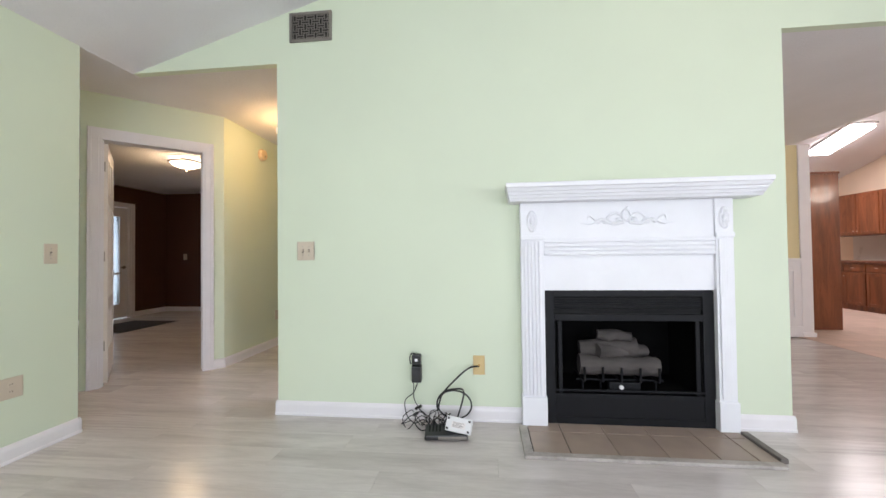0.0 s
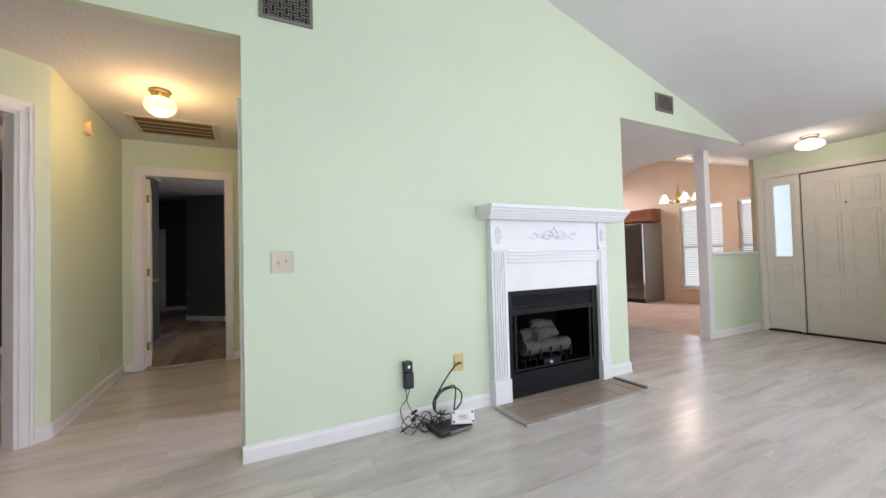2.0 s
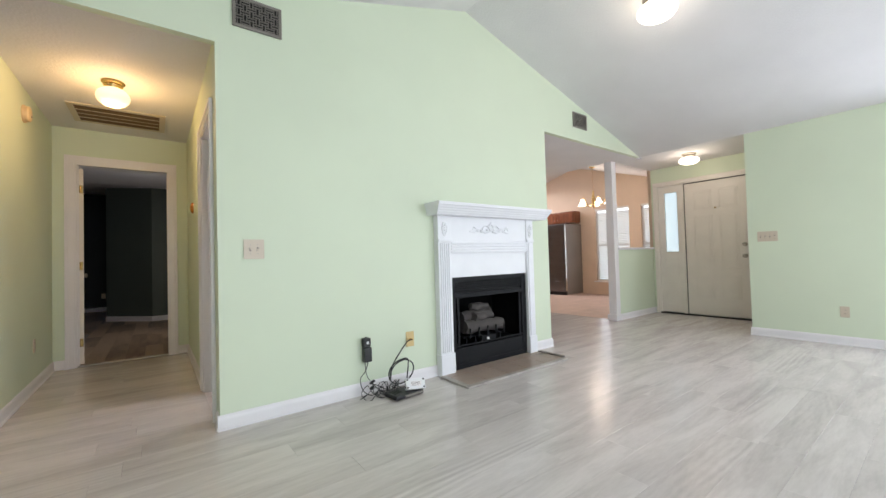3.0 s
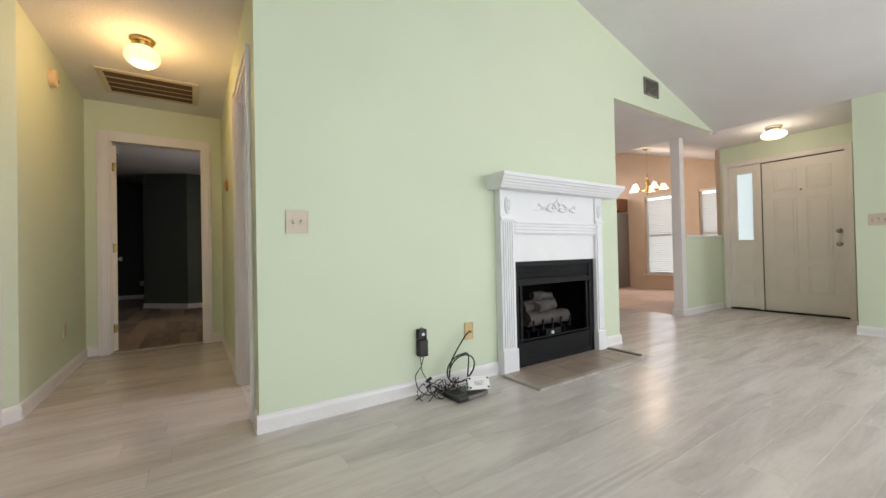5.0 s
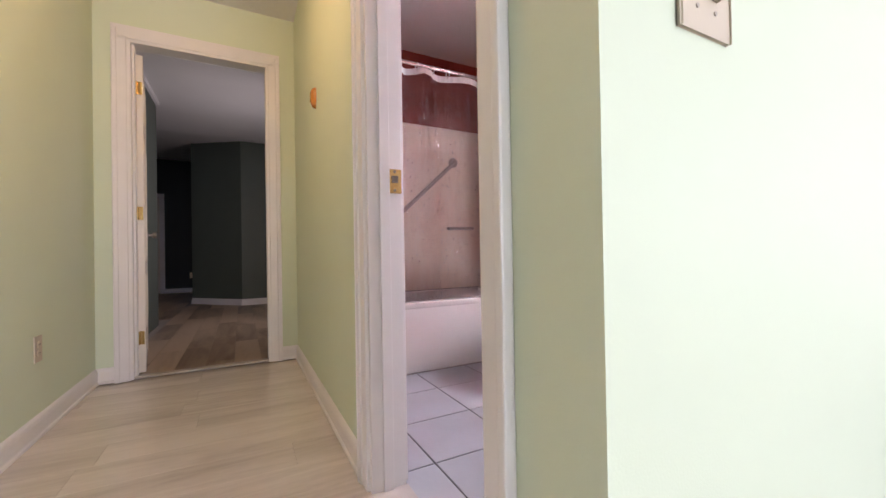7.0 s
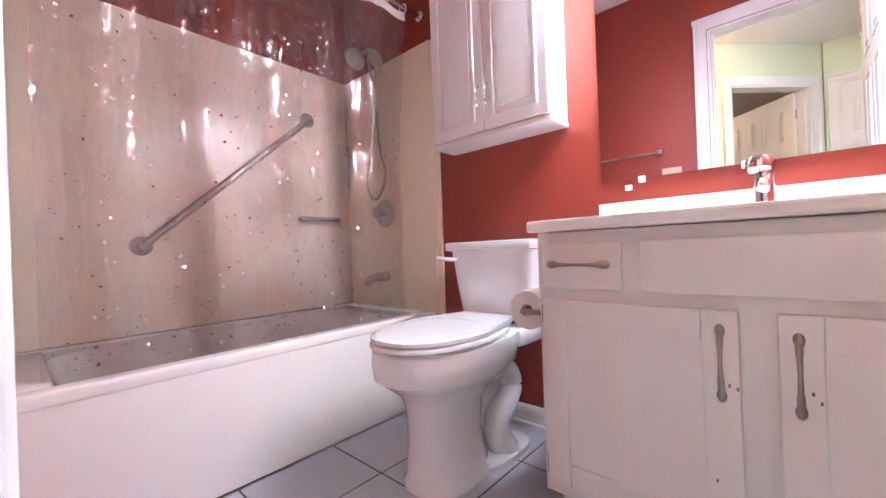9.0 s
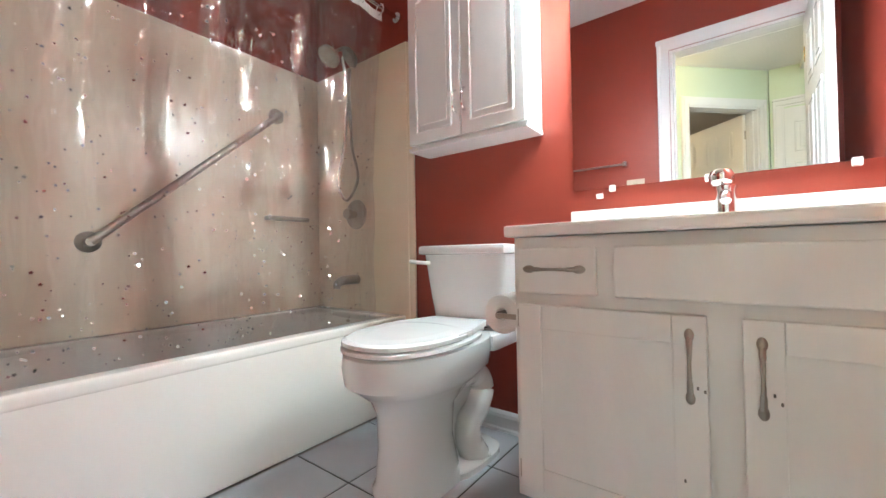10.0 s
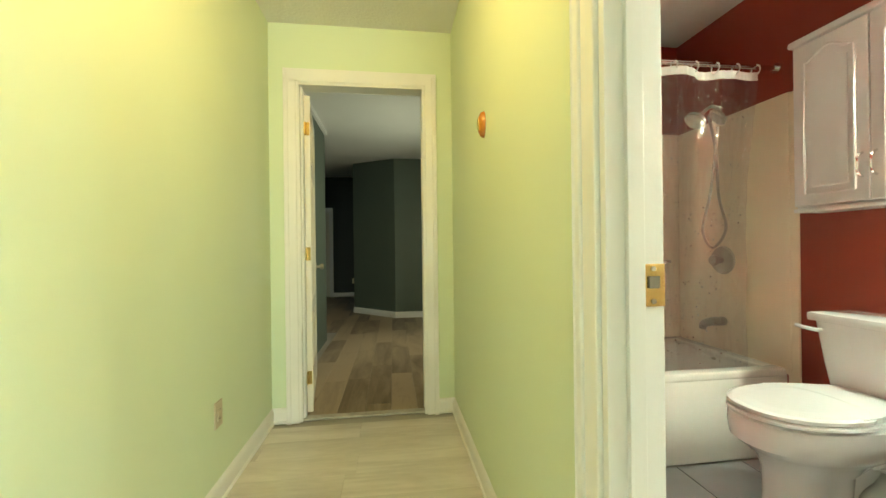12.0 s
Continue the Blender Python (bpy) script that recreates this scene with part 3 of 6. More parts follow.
skirting("baseboard", [
    (0.103, 3.0, -1.679, 3.0), (1.814, 3.0, 1.437, 3.0), (-1.665, 3.0, -1.665, 3.12), (1.80, 3.06, 1.80, 3.0),
    (LEFT, 2.614, LEFT, SOUTH), (RIGHT, SOUTH, RIGHT, 1.674), (LEFT - 0.12, 2.6, LEFT + 0.014, 2.6),
    (-2.89, 5.91, -2.89, 4.10), (-1.665, 4.042, -1.665, 5.91), (-1.665, 5.91, -1.78, 5.91), (-2.79, 5.91, -2.89, 5.91),
    (5.32, 3.36, 5.32, 3.38), (5.32, 3.38, 4.10, 3.38), (RIGHT + 0.12, 1.66, 5.32, 1.66),
    (-3.01, 8.15, -7.23, 8.15), (-7.23, 8.15, -7.23, 7.38), (-7.23, 6.32, -7.23, 3.3), (-3.01, 4.3, -3.01, 8.15),
])
skirting("baseboard_bedroom", [(-2.8, 12.95, -3.54, 12.95), (-2.8, 10.45, -2.8, 12.95), (-2.05, 9.72, -2.80, 10.45), (-1.2, 9.72, -2.05, 9.72), (-1.2, 6.03, -1.2, 9.72)])
skirting("baseboard_diagonal", [tuple((DIAG @ Vector((0, 0, 0)))[:2]) + tuple((DIAG @ Vector((0.105, 0, 0)))[:2])])
skirting("baseboard_bath", [(0.03, 4.16, 0.03, 5.0)], 0.09)

# bedroom door at the end of the hall
door = tagged(thing("door_1", (-2.3, 5.94, 0), "open white six-panel bedroom door in a white casing", "door"), kind="structure")
m = rot(-1.86, 5.91, 0, 180)
frame_of(door, m, 0.85, 2.27, 0.12)
mleaf = rot(-2.69, 6.04, 0, 99)
leaf = leaf_of("door_leaf", door, mleaf, 0.80, 2.23, DOORWHITE)
hinges(door, rot(-2.69, 6.035, 0, 180), 0.0, 0.0, (0.25, 1.12, 2.0), BRASS)
knob_of(leaf, mleaf, 0.73, -0.035, 1.0, -1)
part("latch_plate", boxed(-2.702, 6.00, 1.10, -2.694, 6.03, 1.2, 0.001), WHITEPLASTIC, door)
part("threshold", boxed(-2.71, 5.925, -0.004, -1.86, 5.985, 0.010, 0.004), GREYWOOD, door, "thin wooden threshold strip")

# study door in the angled wall
door = tagged(thing("door_2", tuple(DIAG @ Vector((0.6, 0, 0))), "open white six-panel study door in a white casing", "door"), kind="structure")
m = DIAG @ pose(0.18, 0, 0)
frame_of(door, m, 0.81, 2.26, 0.12)
mleaf = DIAG @ pose(0.972, -0.125, 0, 0, 0, -91)
leaf = leaf_of("door_leaf", door, mleaf, 0.78, 2.23, DOORWHITE)
hinges(door, DIAG @ pose(0.985, -0.118, 0), 0, 0.0, (0.35, 1.18, 2.02))
knob_of(leaf, mleaf, 0.71, 0, 1.0, 1)
knob_of(leaf, mleaf, 0.71, -0.035, 1.0, -1, lever=True)

# closed alcove door
door = tagged(thing("door_3", (-3.68, 2.9, 0), "closed white panel door in the alcove", "door"), kind="structure")
m = rot(-3.68, 3.20, 0, -90)
frame_of(door, m, 0.52, 2.26, 0.02)
leaf_of("door_leaf", door, rot(-3.67, 3.19, 0, -90), 0.50, 2.23, TRIM)

# bathroom door
door = tagged(thing("door_4", (-1.6, 3.56, 0), "open white six-panel bathroom door in a white casing", "door"), kind="structure")
frame_of(door, rot(-1.665, 3.25, 0, 90), 0.715, 2.20, 0.12)
frame_of(door, rot(-1.545, 3.965, 0, -90), 0.715, 2.20, 0.12, jambs=False)
mleaf = rot(-1.535, 3.275, 0, 1)
leaf = leaf_of("door_leaf", door, mleaf, 0.67, 2.17, TRIM)
hinges(door, rot(-1.54, 3.27, 0, 0), 0, 0, (0.3, 1.15, 1.95), BRASS)
knob_of(leaf, mleaf, 0.61, 0, 1.0, 1, BRASS)
bm = boxed(-1.594, 3.9430, 1.024, -1.548, 3.9520, 1.108, 0.002)
strike = part("strike_plate", bm, BRASS, door, "worn brass strike plate")
part("latch_hole", boxed(-1.585, 3.9390, 1.060, -1.562, 3.9435, 1.084, 0.001), GREYWOOD_DARK, strike)
bm = bmesh.new()
for z in (1.034, 1.099):
    rod(bm, (-1.574, 3.9400, z), (-1.574, 3.9440, z), 0.005, seg=10)
part("screw", bm, PEWTER, strike)
part("threshold", boxed(-1.67, 3.265, -0.004, -1.54, 3.9500, 0.002, 0.001), surface("marble_threshold", (0.55, 0.50, 0.47), 0.3, vary=0.15, scale=8), door, "worn pale threshold")

# front door and sidelight
door = tagged(thing("door_5", (5.36, 2.6, 0), "closed off-white six-panel front door with a sidelight", "door"), kind="structure")
m = rot(5.32, 1.93, 0, 90)
frame_of(door, m, 1.35, 2.28, 0.14, casing=0.06, material=DOORWHITE)
mleaf = rot(5.36, 1.945, 0, 90)
leaf = leaf_of("door_leaf", door, mleaf, 0.90, 2.255, DOORWHITE)
hinges(door, rot(5.356, 2.855, 0, 90), 0, 0.0, (0.35, 1.2, 1.98), VENTMETAL)
knob_of(leaf, mleaf, 0.07, 0, 1.0, 1)
knob_of(leaf, mleaf, 0.07, 0, 1.18, 1)
part("peephole", rod(bmesh.new(), (5.352, 2.395, 1.80), (5.362, 2.395, 1.80), 0.012), BRASS, leaf)
part("mullion", boxed(5.325, 2.853, 0, 5.45, 2.905, 2.265, 0.003), DOORWHITE, door)
side = part("sidelight", (lambda b: (box(b, 5.345, 2.905, 0.03, 5.39, 3.266, 1.10, 0.003), box(b, 5.345, 2.905, 2.14, 5.39, 3.266, 2.265, 0.003), box(b, 5.345, 2.905, 1.10, 5.39, 2.965, 2.14, 0.003), box(b, 5.345, 3.17, 1.10, 5.39, 3.266, 2.14, 0.003))[0])(bmesh.new()), DOORWHITE, door)
pane = part("pane", boxed(5.362, 2.965, 1.10, 5.370, 3.17, 2.14), FROST, side, "frosted glass pane lit by daylight")
pane.visible_shadow = False
for lo, hi in ((0.16, 0.42), (0.55, 0.98)):
    bm = bmesh.new()
    for q in ((2.97, lo, 2.984, hi), (3.186, lo, 3.20, hi), (2.984, lo, 3.186, lo + 0.014), (2.984, hi - 0.014, 3.186, hi)):
        box(bm, 5.339, q[0], q[1], 5.346, q[2], q[3], 0.003, segments=1)
    part("panel", bm, DOORWHITE, side)
# black strips stand in for the shade in the gaps round the leaf
part("gap_shade", boxed(5.35, 1.945, 2.2555, 5.372, 2.862, 2.2665), BLACKPLASTIC, door, "dark strip for the shaded gap above the door")
part("gap_shade", boxed(5.355, 2.8455, 0.022, 5.372, 2.8525, 2.255), BLACKPLASTIC, door, "dark strip for the shaded gap at the hinge side")
part("sill", boxed(5.30, 1.93, 0.0, 5.46, 3.28, 0.022, 0.005), VENTDARK, door, "dark metal door sill")

# windows
def window_of(name, m, w, z0, z1, depth, label, blind=True, tilt=38):
    """Local x across, y out into the room; the opening is w wide from z0 to z1."""
    win = tagged(thing(name, tuple(m @ Vector((w / 2, -depth, z0))), label, "window"), kind="structure")
    bm = bmesh.new()
    y0, y1 = -depth + 0.01, -depth + 0.05
    mid = (z0 + z1) / 2
    for q in ((0, z0, 0.04, z1), (w - 0.04, z0, w, z1), (0.04, z0, w - 0.04, z0 + 0.04), (0.04, z1 - 0.04, w - 0.04, z1), (0.04, mid - 0.025, w - 0.04, mid + 0.025)):
        box(bm, q[0], y0, q[1], q[2], y1, q[3], 0.003, m=m)
    part("window_frame", bm, TRIM, win)
    for a, b in ((z0 + 0.04, mid - 0.025), (mid + 0.025, z1 - 0.04)):
        p = part("pane", boxed(0.04, y0 + 0.015, a, w - 0.04, y0 + 0.019, b, m=m), GLASS, win)
        p.visible_shadow = False
    part("window_sill", boxed(-0.05, -depth + 0.05, z0 - 0.03, w + 0.05, 0.045, z0, 0.006, m=m), TRIM, win)
    if blind:
        b = part("headrail", boxed(0.01, -0.065, z1 - 0.05, w - 0.01, -0.01, z1 - 0.002, 0.004, m=m), BLIND, win)
        slat = mesh_of("slat", boxed(-w / 2 + 0.012, -0.025, -0.0015, w / 2 - 0.012, 0.025, 0.0015), BLIND)
        n = int((z1 - z0 - 0.1) / 0.044)
        for i in range(n):
            s = new("slat", slat)
            s.parent = win
            s.matrix_parent_inverse = win.matrix_basis.inverted()
            s.matrix_basis = m @ pose(w / 2, -0.038, z0 + 0.05 + i * 0.044, tilt)
        for x in (w * 0.2, w * 0.8):
            part("cord", rod(bmesh.new(), m @ Vector((x, -0.038, z0 + 0.02)), m @ Vector((x, -0.038, z1 - 0.05)), 0.0018, seg=6), BLIND, win)
        part("bottom_rail", boxed(0.012, -0.06, z0 + 0.004, w - 0.012, -0.016, z0 + 0.026, 0.004, m=m), BLIND, win)
    return win


window_of("window_1", rot(7.60, 4.98, 0, 90), 0.94, 0.36, 2.30, 0.12, "white kitchen window with tilted slat blind")
window_of("window_2", rot(7.60, 4.15, 0, 90), 0.53, 0.36, 2.30, 0.12, "narrow white kitchen window with slat blind")
window_of("window_3", rot(4.15, -1.25, 0, 90), 1.61, 0.30, 2.30, 0.12, "large white living room window", blind=False)
window_of("window_4", rot(0.1, SOUTH, 0, 180), 2.0, 0.45, 2.45, 0.10, "white rear window", blind=False)
window_of("window_5", rot(3.3, SOUTH, 0, 180), 2.0, 0.45, 2.45, 0.10, "white rear window", blind=False)
# unseen window, added where the bedroom fill light stands
window_of("window_6", rot(-1.2, 6.95, 0, 90), 1.10, 0.75, 2.05, 0.12, "white bedroom window, added out of view", blind=False)
# hazy daylight outside the glazed openings
for at in ((5.62, 2.4, 0.3, 5.64, 3.376, 3.0), (8.9, 1.5, -0.1, 9.0, 8.5, 4.5), (-8.6, 5.0, -0.1, -8.5, 9.0, 4.0)):
    structure(part("backdrop", boxed(*at), DOORSKY if at[0] == 5.62 else BACKDROP), "hazy pale daylight outside the house", "backdrop")
# half wall cap and column
structure(part("half_wall_cap", boxed(4.085, 3.35, 1.15, 5.46, 3.53, 1.185, 0.008), TRIM), "white wooden cap on the half wall", "trim")
col = tagged(thing("column", (4.02, 3.44, 0), "white square wooden column at the half wall", "column"), kind="structure")
part("shaft", boxed(3.975, 3.375, 0.02, 4.097, 3.505, 2.60, 0.006), TRIM, col)
part("plinth", boxed(3.94, 3.36, 0, 4.10, 3.52, 0.10, 0.008), TRIM, col)

# ---- fireplace ----
FX0, FX1 = 0.103, 1.437
mantel = thing("fireplace_mantel", (0.8, 2.95, 0), "white painted wooden mantel with fluted pilasters and carved garland", "mantel")
INX0, INX1, INZ = 0.247, 1.337, 0.905
for x0, x1 in ((FX0, INX0 + 0.008), (INX1 - 0.008, FX1)):
    pil = part("pilaster", boxed(x0, 2.93, 0.0, x1, 3.0, 1.497, 0.003), MANTEL, mantel)
    part("plinth_block", boxed(x0 - 0.006, 2.915, 0, x1 + 0.006, 2.998, 0.20, 0.005), MANTEL, pil)
    n = 5
    for i in range(n):
        fx = x0 + 0.016 + (x1 - x0 - 0.032) * (i + 0.5) / n
        part("flute", boxed(fx - 0.0085, 2.919, 0.215, fx + 0.0085, 2.932, 1.235, 0.0042), MANTEL, pil)
    part("band", boxed(x0 - 0.002, 2.916, 1.245, x1 + 0.002, 2.998, 1.275, 0.005), MANTEL, pil)
    cx = (x0 + x1) / 2
    bm = lathe(bmesh.new(), pose(cx, 2.93, 1.37, 90, 0, 0), [(0.0, 0.016), (0.012, 0.015), (0.020, 0.006), (0.030, 0.012), (0.040, 0.010), (0.046, 0.0)], 24, 0.75, 1.6)
    for k in range(8):
        a = k * math.pi / 4
        tube(bm, [(cx + 0.012 * math.cos(a), 2.919, 1.37 + 0.025 * math.sin(a)), (cx + 0.027 * math.cos(a + 0.3), 2.916, 1.37 + 0.057 * math.sin(a + 0.3))], 0.004, 6, 3)
    part("rosette", bm, MANTEL, pil, "carved oval rosette", smooth=True)
part("lower_panel", boxed(INX0 + 0.008, 2.955, INZ, INX1 - 0.008, 3.0, 1.135, 0.002), MANTEL, mantel)
part("frieze", boxed(INX0 + 0.008, 2.945, 1.255, INX1 - 0.008, 3.0, 1.497, 0.002), MANTEL, mantel)
band = part("reeded_band", boxed(INX0 + 0.008, 2.94, 1.135, INX1 - 0.008, 3.0, 1.255, 0.002), MANTEL, mantel)
for i in range(4):
    part("reed", boxed(INX0 + 0.01, 2.927, 1.142 + i * 0.028, INX1 - 0.01, 2.942, 1.163 + i * 0.028, 0.005), MANTEL, band)
bm = bmesh.new()
CX = 0.79
tube(bm, [(CX + 0.025 * math.cos(a), 2.939, 1.40 + 0.035 * math.sin(a)) for a in [k * math.pi / 6 for k in range(12)]], 0.007, 6, 3)
for s in (-1, 1):
    tube(bm, [(CX + s * 0.02, 2.94, 1.355), (CX + s * 0.09, 2.937, 1.345), (CX + s * 0.16, 2.938, 1.375), (CX + s * 0.22, 2.939, 1.345), (CX + s * 0.29, 2.941, 1.35)], [0.011, 0.010, 0.008, 0.006, 0.003], 6, 5)
    tube(bm, [(CX + s * 0.03, 2.938, 1.40), (CX + s * 0.075, 2.937, 1.415), (CX + s * 0.12, 2.939, 1.385), (CX + s * 0.10, 2.939, 1.365)], [0.008, 0.007, 0.005], 6, 5)
    tube(bm, [(CX + s * 0.20, 2.939, 1.375), (CX + s * 0.235, 2.938, 1.40), (CX + s * 0.25, 2.939, 1.37)], [0.006, 0.006, 0.003], 6, 4)
    for dx, dz in ((0.05, 1.375), (0.13, 1.355), (0.18, 1.36)):
        lathe(bm, pose(CX + s * dx, 2.945, dz, 90, 0, 20 * s), [(0, 0.014), (0.012, 0.009), (0.017, 0.0)], 10, 1.3, 0.8)
tube(bm, [(CX, 2.939, 1.425), (CX, 2.935, 1.445), (CX + 0.012, 2.939, 1.455)], 0.006, 6, 4)
part("garland", bm, MANTEL, mantel, "carved leaf garland", smooth=True)
bm = prism(bmesh.new(), [(3.0, 1.495), (2.835, 1.495), (2.828, 1.510), (2.818, 1.514), (2.812, 1.530), (2.802, 1.534), (2.797, 1.550), (2.785, 1.554), (2.778, 1.572), (2.766, 1.578), (2.765, 1.600), (2.770, 1.606), (3.0, 1.606)], "x", 0.004, 1.578)
for v in bm.verts:
    inset = min(max(1.58 - v.co.z, 0), 0.085) * 0.3
    v.co.x += inset if v.co.x < 0.5 else -inset
part("shelf", bm, MANTEL, mantel, "moulded mantel shelf")

insert = thing("gas_fireplace", (0.79, 2.97, 0), "black metal gas fireplace insert with louvres", "fireplace")
bm = bmesh.new()
for q in ((INX0, 0.012, INX0 + 0.075, INZ), (INX1 - 0.075, 0.012, INX1, INZ), (INX0 + 0.075, 0.012, INX1 - 0.075, 0.06), (INX0 + 0.075, 0.19, INX1 - 0.075, 0.215), (INX0 + 0.075, 0.86, INX1 - 0.075, INZ), (INX0 + 0.075, 0.70, INX1 - 0.075, 0.745)):
    box(bm, q[0], 2.968, q[1], q[2], 2.998, q[3], 0.003)
part("surround_frame", bm, BLACKMETAL, insert)
for z in [0.772 + i * 0.0165 for i in range(5)]:
    part("louvre", boxed(INX0 + 0.075, 2.972, z, INX1 - 0.075, 2.989, z + 0.009, 0.002), BLACKMETAL, insert)
part("lower_panel", boxed(INX0 + 0.075, 2.974, 0.06, INX1 - 0.075, 2.997, 0.19, 0.002), BLACKMETAL, insert, "plain black metal lower panel")
part("louvre_backing", boxed(INX0 + 0.075, 2.991, 0.745, INX1 - 0.075, 2.997, 0.86), VENTDARK, insert)

for q in ((0.322, 2.985, 0.2, 0.335, 3.44, 0.72), (1.255, 2.985, 0.2, 1.268, 3.44, 0.72), (0.322, 3.44, 0.2, 1.268, 3.46, 0.72), (0.335, 2.985, 0.203, 1.255, 3.44, 0.215), (0.335, 2.985, 0.705, 1.255, 3.44, 0.718)):
    part("firebox_panel", boxed(*q), SOOT, insert, "sooty black firebox panel")
for x0, x1 in ((0.345, 0.372), (1.218, 1.245)):
    part("screen_edge", boxed(x0, 2.975, 0.215, x1, 2.99, 0.70, 0.004), BLACKMETAL, insert)
part("hearth_rail", rod(bmesh.new(), (0.32, 2.977, 0.235), (1.262, 2.977, 0.235), 0.009), BLACKMETAL, insert, smooth=True)

logs = thing("gas_log_set", (0.76, 3.16, 0.215), "ash grey ceramic gas logs on a black grate", "gas logs")


def log_of(a, b, r, seed):
    bm = rod(bmesh.new(), a, b, r, r * 0.9, 18)
    bmesh.ops.subdivide_edges(bm, edges=[e for e in bm.edges if abs((e.verts[0].co - e.verts[1].co).length) > r * 1.5], cuts=9)
    for v in bm.verts:
        k = noise.noise(v.co * 16 + Vector((seed, 0, 0))) * 0.018 + noise.noise(v.co * 45 + Vector((0, seed, 0))) * 0.006
        v.co += Vector((0, k * 0.7, k))
    part("log", bm, LOG, logs, smooth=True)


log_of((0.50, 3.075, 0.385), (1.02, 3.065, 0.375), 0.068, 1)
log_of((0.52, 3.14, 0.47), (0.90, 3.12, 0.50), 0.060, 2)
log_of((0.62, 3.06, 0.475), (0.98, 3.18, 0.45), 0.050, 3)
log_of((0.64, 3.13, 0.585), (0.86, 3.10, 0.565), 0.038, 4)
bm = bmesh.new()
for i in range(5):
    x = 0.52 + i * 0.12
    rod(bm, (x, 3.0, 0.29), (x, 3.27, 0.29), 0.008, seg=8)
    rod(bm, (x, 3.0, 0.29), (x, 2.995, 0.385), 0.008, seg=8)
    rod(bm, (x, 3.06, 0.215), (x, 3.06, 0.29), 0.007, seg=8)
rod(bm, (0.48, 3.06, 0.285), (1.05, 3.06, 0.285), 0.008, seg=8)
part("grate", bm, BLACKMETAL, logs)
part("burner_box", boxed(0.68, 3.0, 0.215, 0.88, 3.05, 0.285, 0.005), BLACKMETAL, logs)
part("control_dial", rod(bmesh.new(), (0.755, 2.985, 0.255), (0.755, 3.0, 0.255), 0.014), WHITEPLASTIC, logs, "small white control dial")

# hearth
hearth = thing("hearth", (0.79, 2.74, 0), "taupe tiled hearth edged with worn grey strips", "hearth")
part("bed", boxed(0.125, 2.56, 0.001, 1.43, 2.965, 0.008), GROUT, hearth)
xs = [0.125, 0.335, 0.60, 0.865, 1.13, 1.325, 1.43]
for x0, x1 in zip(xs, xs[1:]):
    part("tile", boxed(x0 + 0.003, 2.57, 0.004, x1 - 0.003, 2.83, 0.016, 0.002), HEARTHTILE, hearth)
    part("tile", boxed(x0 + 0.003, 2.836, 0.004, x1 - 0.003, 2.965, 0.016, 0.002), HEARTHTILE, hearth)
part("edge_strip", boxed(0.07, 2.515, 0.0, 1.43, 2.565, 0.020, 0.006), GREYWOOD, hearth, "scuffed grey wooden strip")
part("edge_strip", boxed(0.07, 2.565, 0.0, 0.123, 2.91, 0.020, 0.006), GREYWOOD, hearth, "scuffed grey wooden strip")
part("edge_strip", boxed(1.432, 2.58, 0.0, 1.475, 2.91, 0.028, 0.006), GREYWOOD_DARK, hearth, "loose dark edge strip")


# ---- fixtures on the living room walls ----
def grille_vent(x0, x1, z0, z1):
    v = thing("wall_vent", ((x0 + x1) / 2, 3.0, z0), "bronze metal wall vent with basket-weave grille", "vent", "wall vents")
    part("backing", boxed(x0 + 0.01, 2.994, z0 + 0.01, x1 - 0.01, 2.999, z1 - 0.01), VENTDARK, v)
    bm = bmesh.new()
    for q in ((x0, z0, x0 + 0.022, z1), (x1 - 0.022, z0, x1, z1), (x0 + 0.022, z0, x1 - 0.022, z0 + 0.022), (x0 + 0.022, z1 - 0.022, x1 - 0.022, z1)):
        box(bm, q[0], 2.984, q[1], q[2], 2.999, q[3], 0.003)
    part("frame", bm, VENTMETAL, v)
    bm = bmesh.new()
    n, k = 7, 5
    w, h = (x1 - x0 - 0.044) / n, (z1 - z0 - 0.044) / k
    for i in range(n):
        for j in range(k):
            cx, cz = x0 + 0.022 + (i + 0.5) * w, z0 + 0.022 + (j + 0.5) * h
            for d in (-1, 1):
                if (i + j) % 2:
                    box(bm, cx - w * 0.62, 2.987, cz + d * h * 0.26 - 0.0028, cx + w * 0.62, 2.993, cz + d * h * 0.26 + 0.0028)
                else:
                    box(bm, cx + d * w * 0.26 - 0.0028, 2.986, cz - h * 0.62, cx + d * w * 0.26 + 0.0028, 2.992, cz + h * 0.62)
    part("weave_grille", bm, VENTMETAL, v)


grille_vent(-1.56, -1.235, 2.745, 2.965)
grille_vent(2.385, 2.69, 2.765, 2.965)


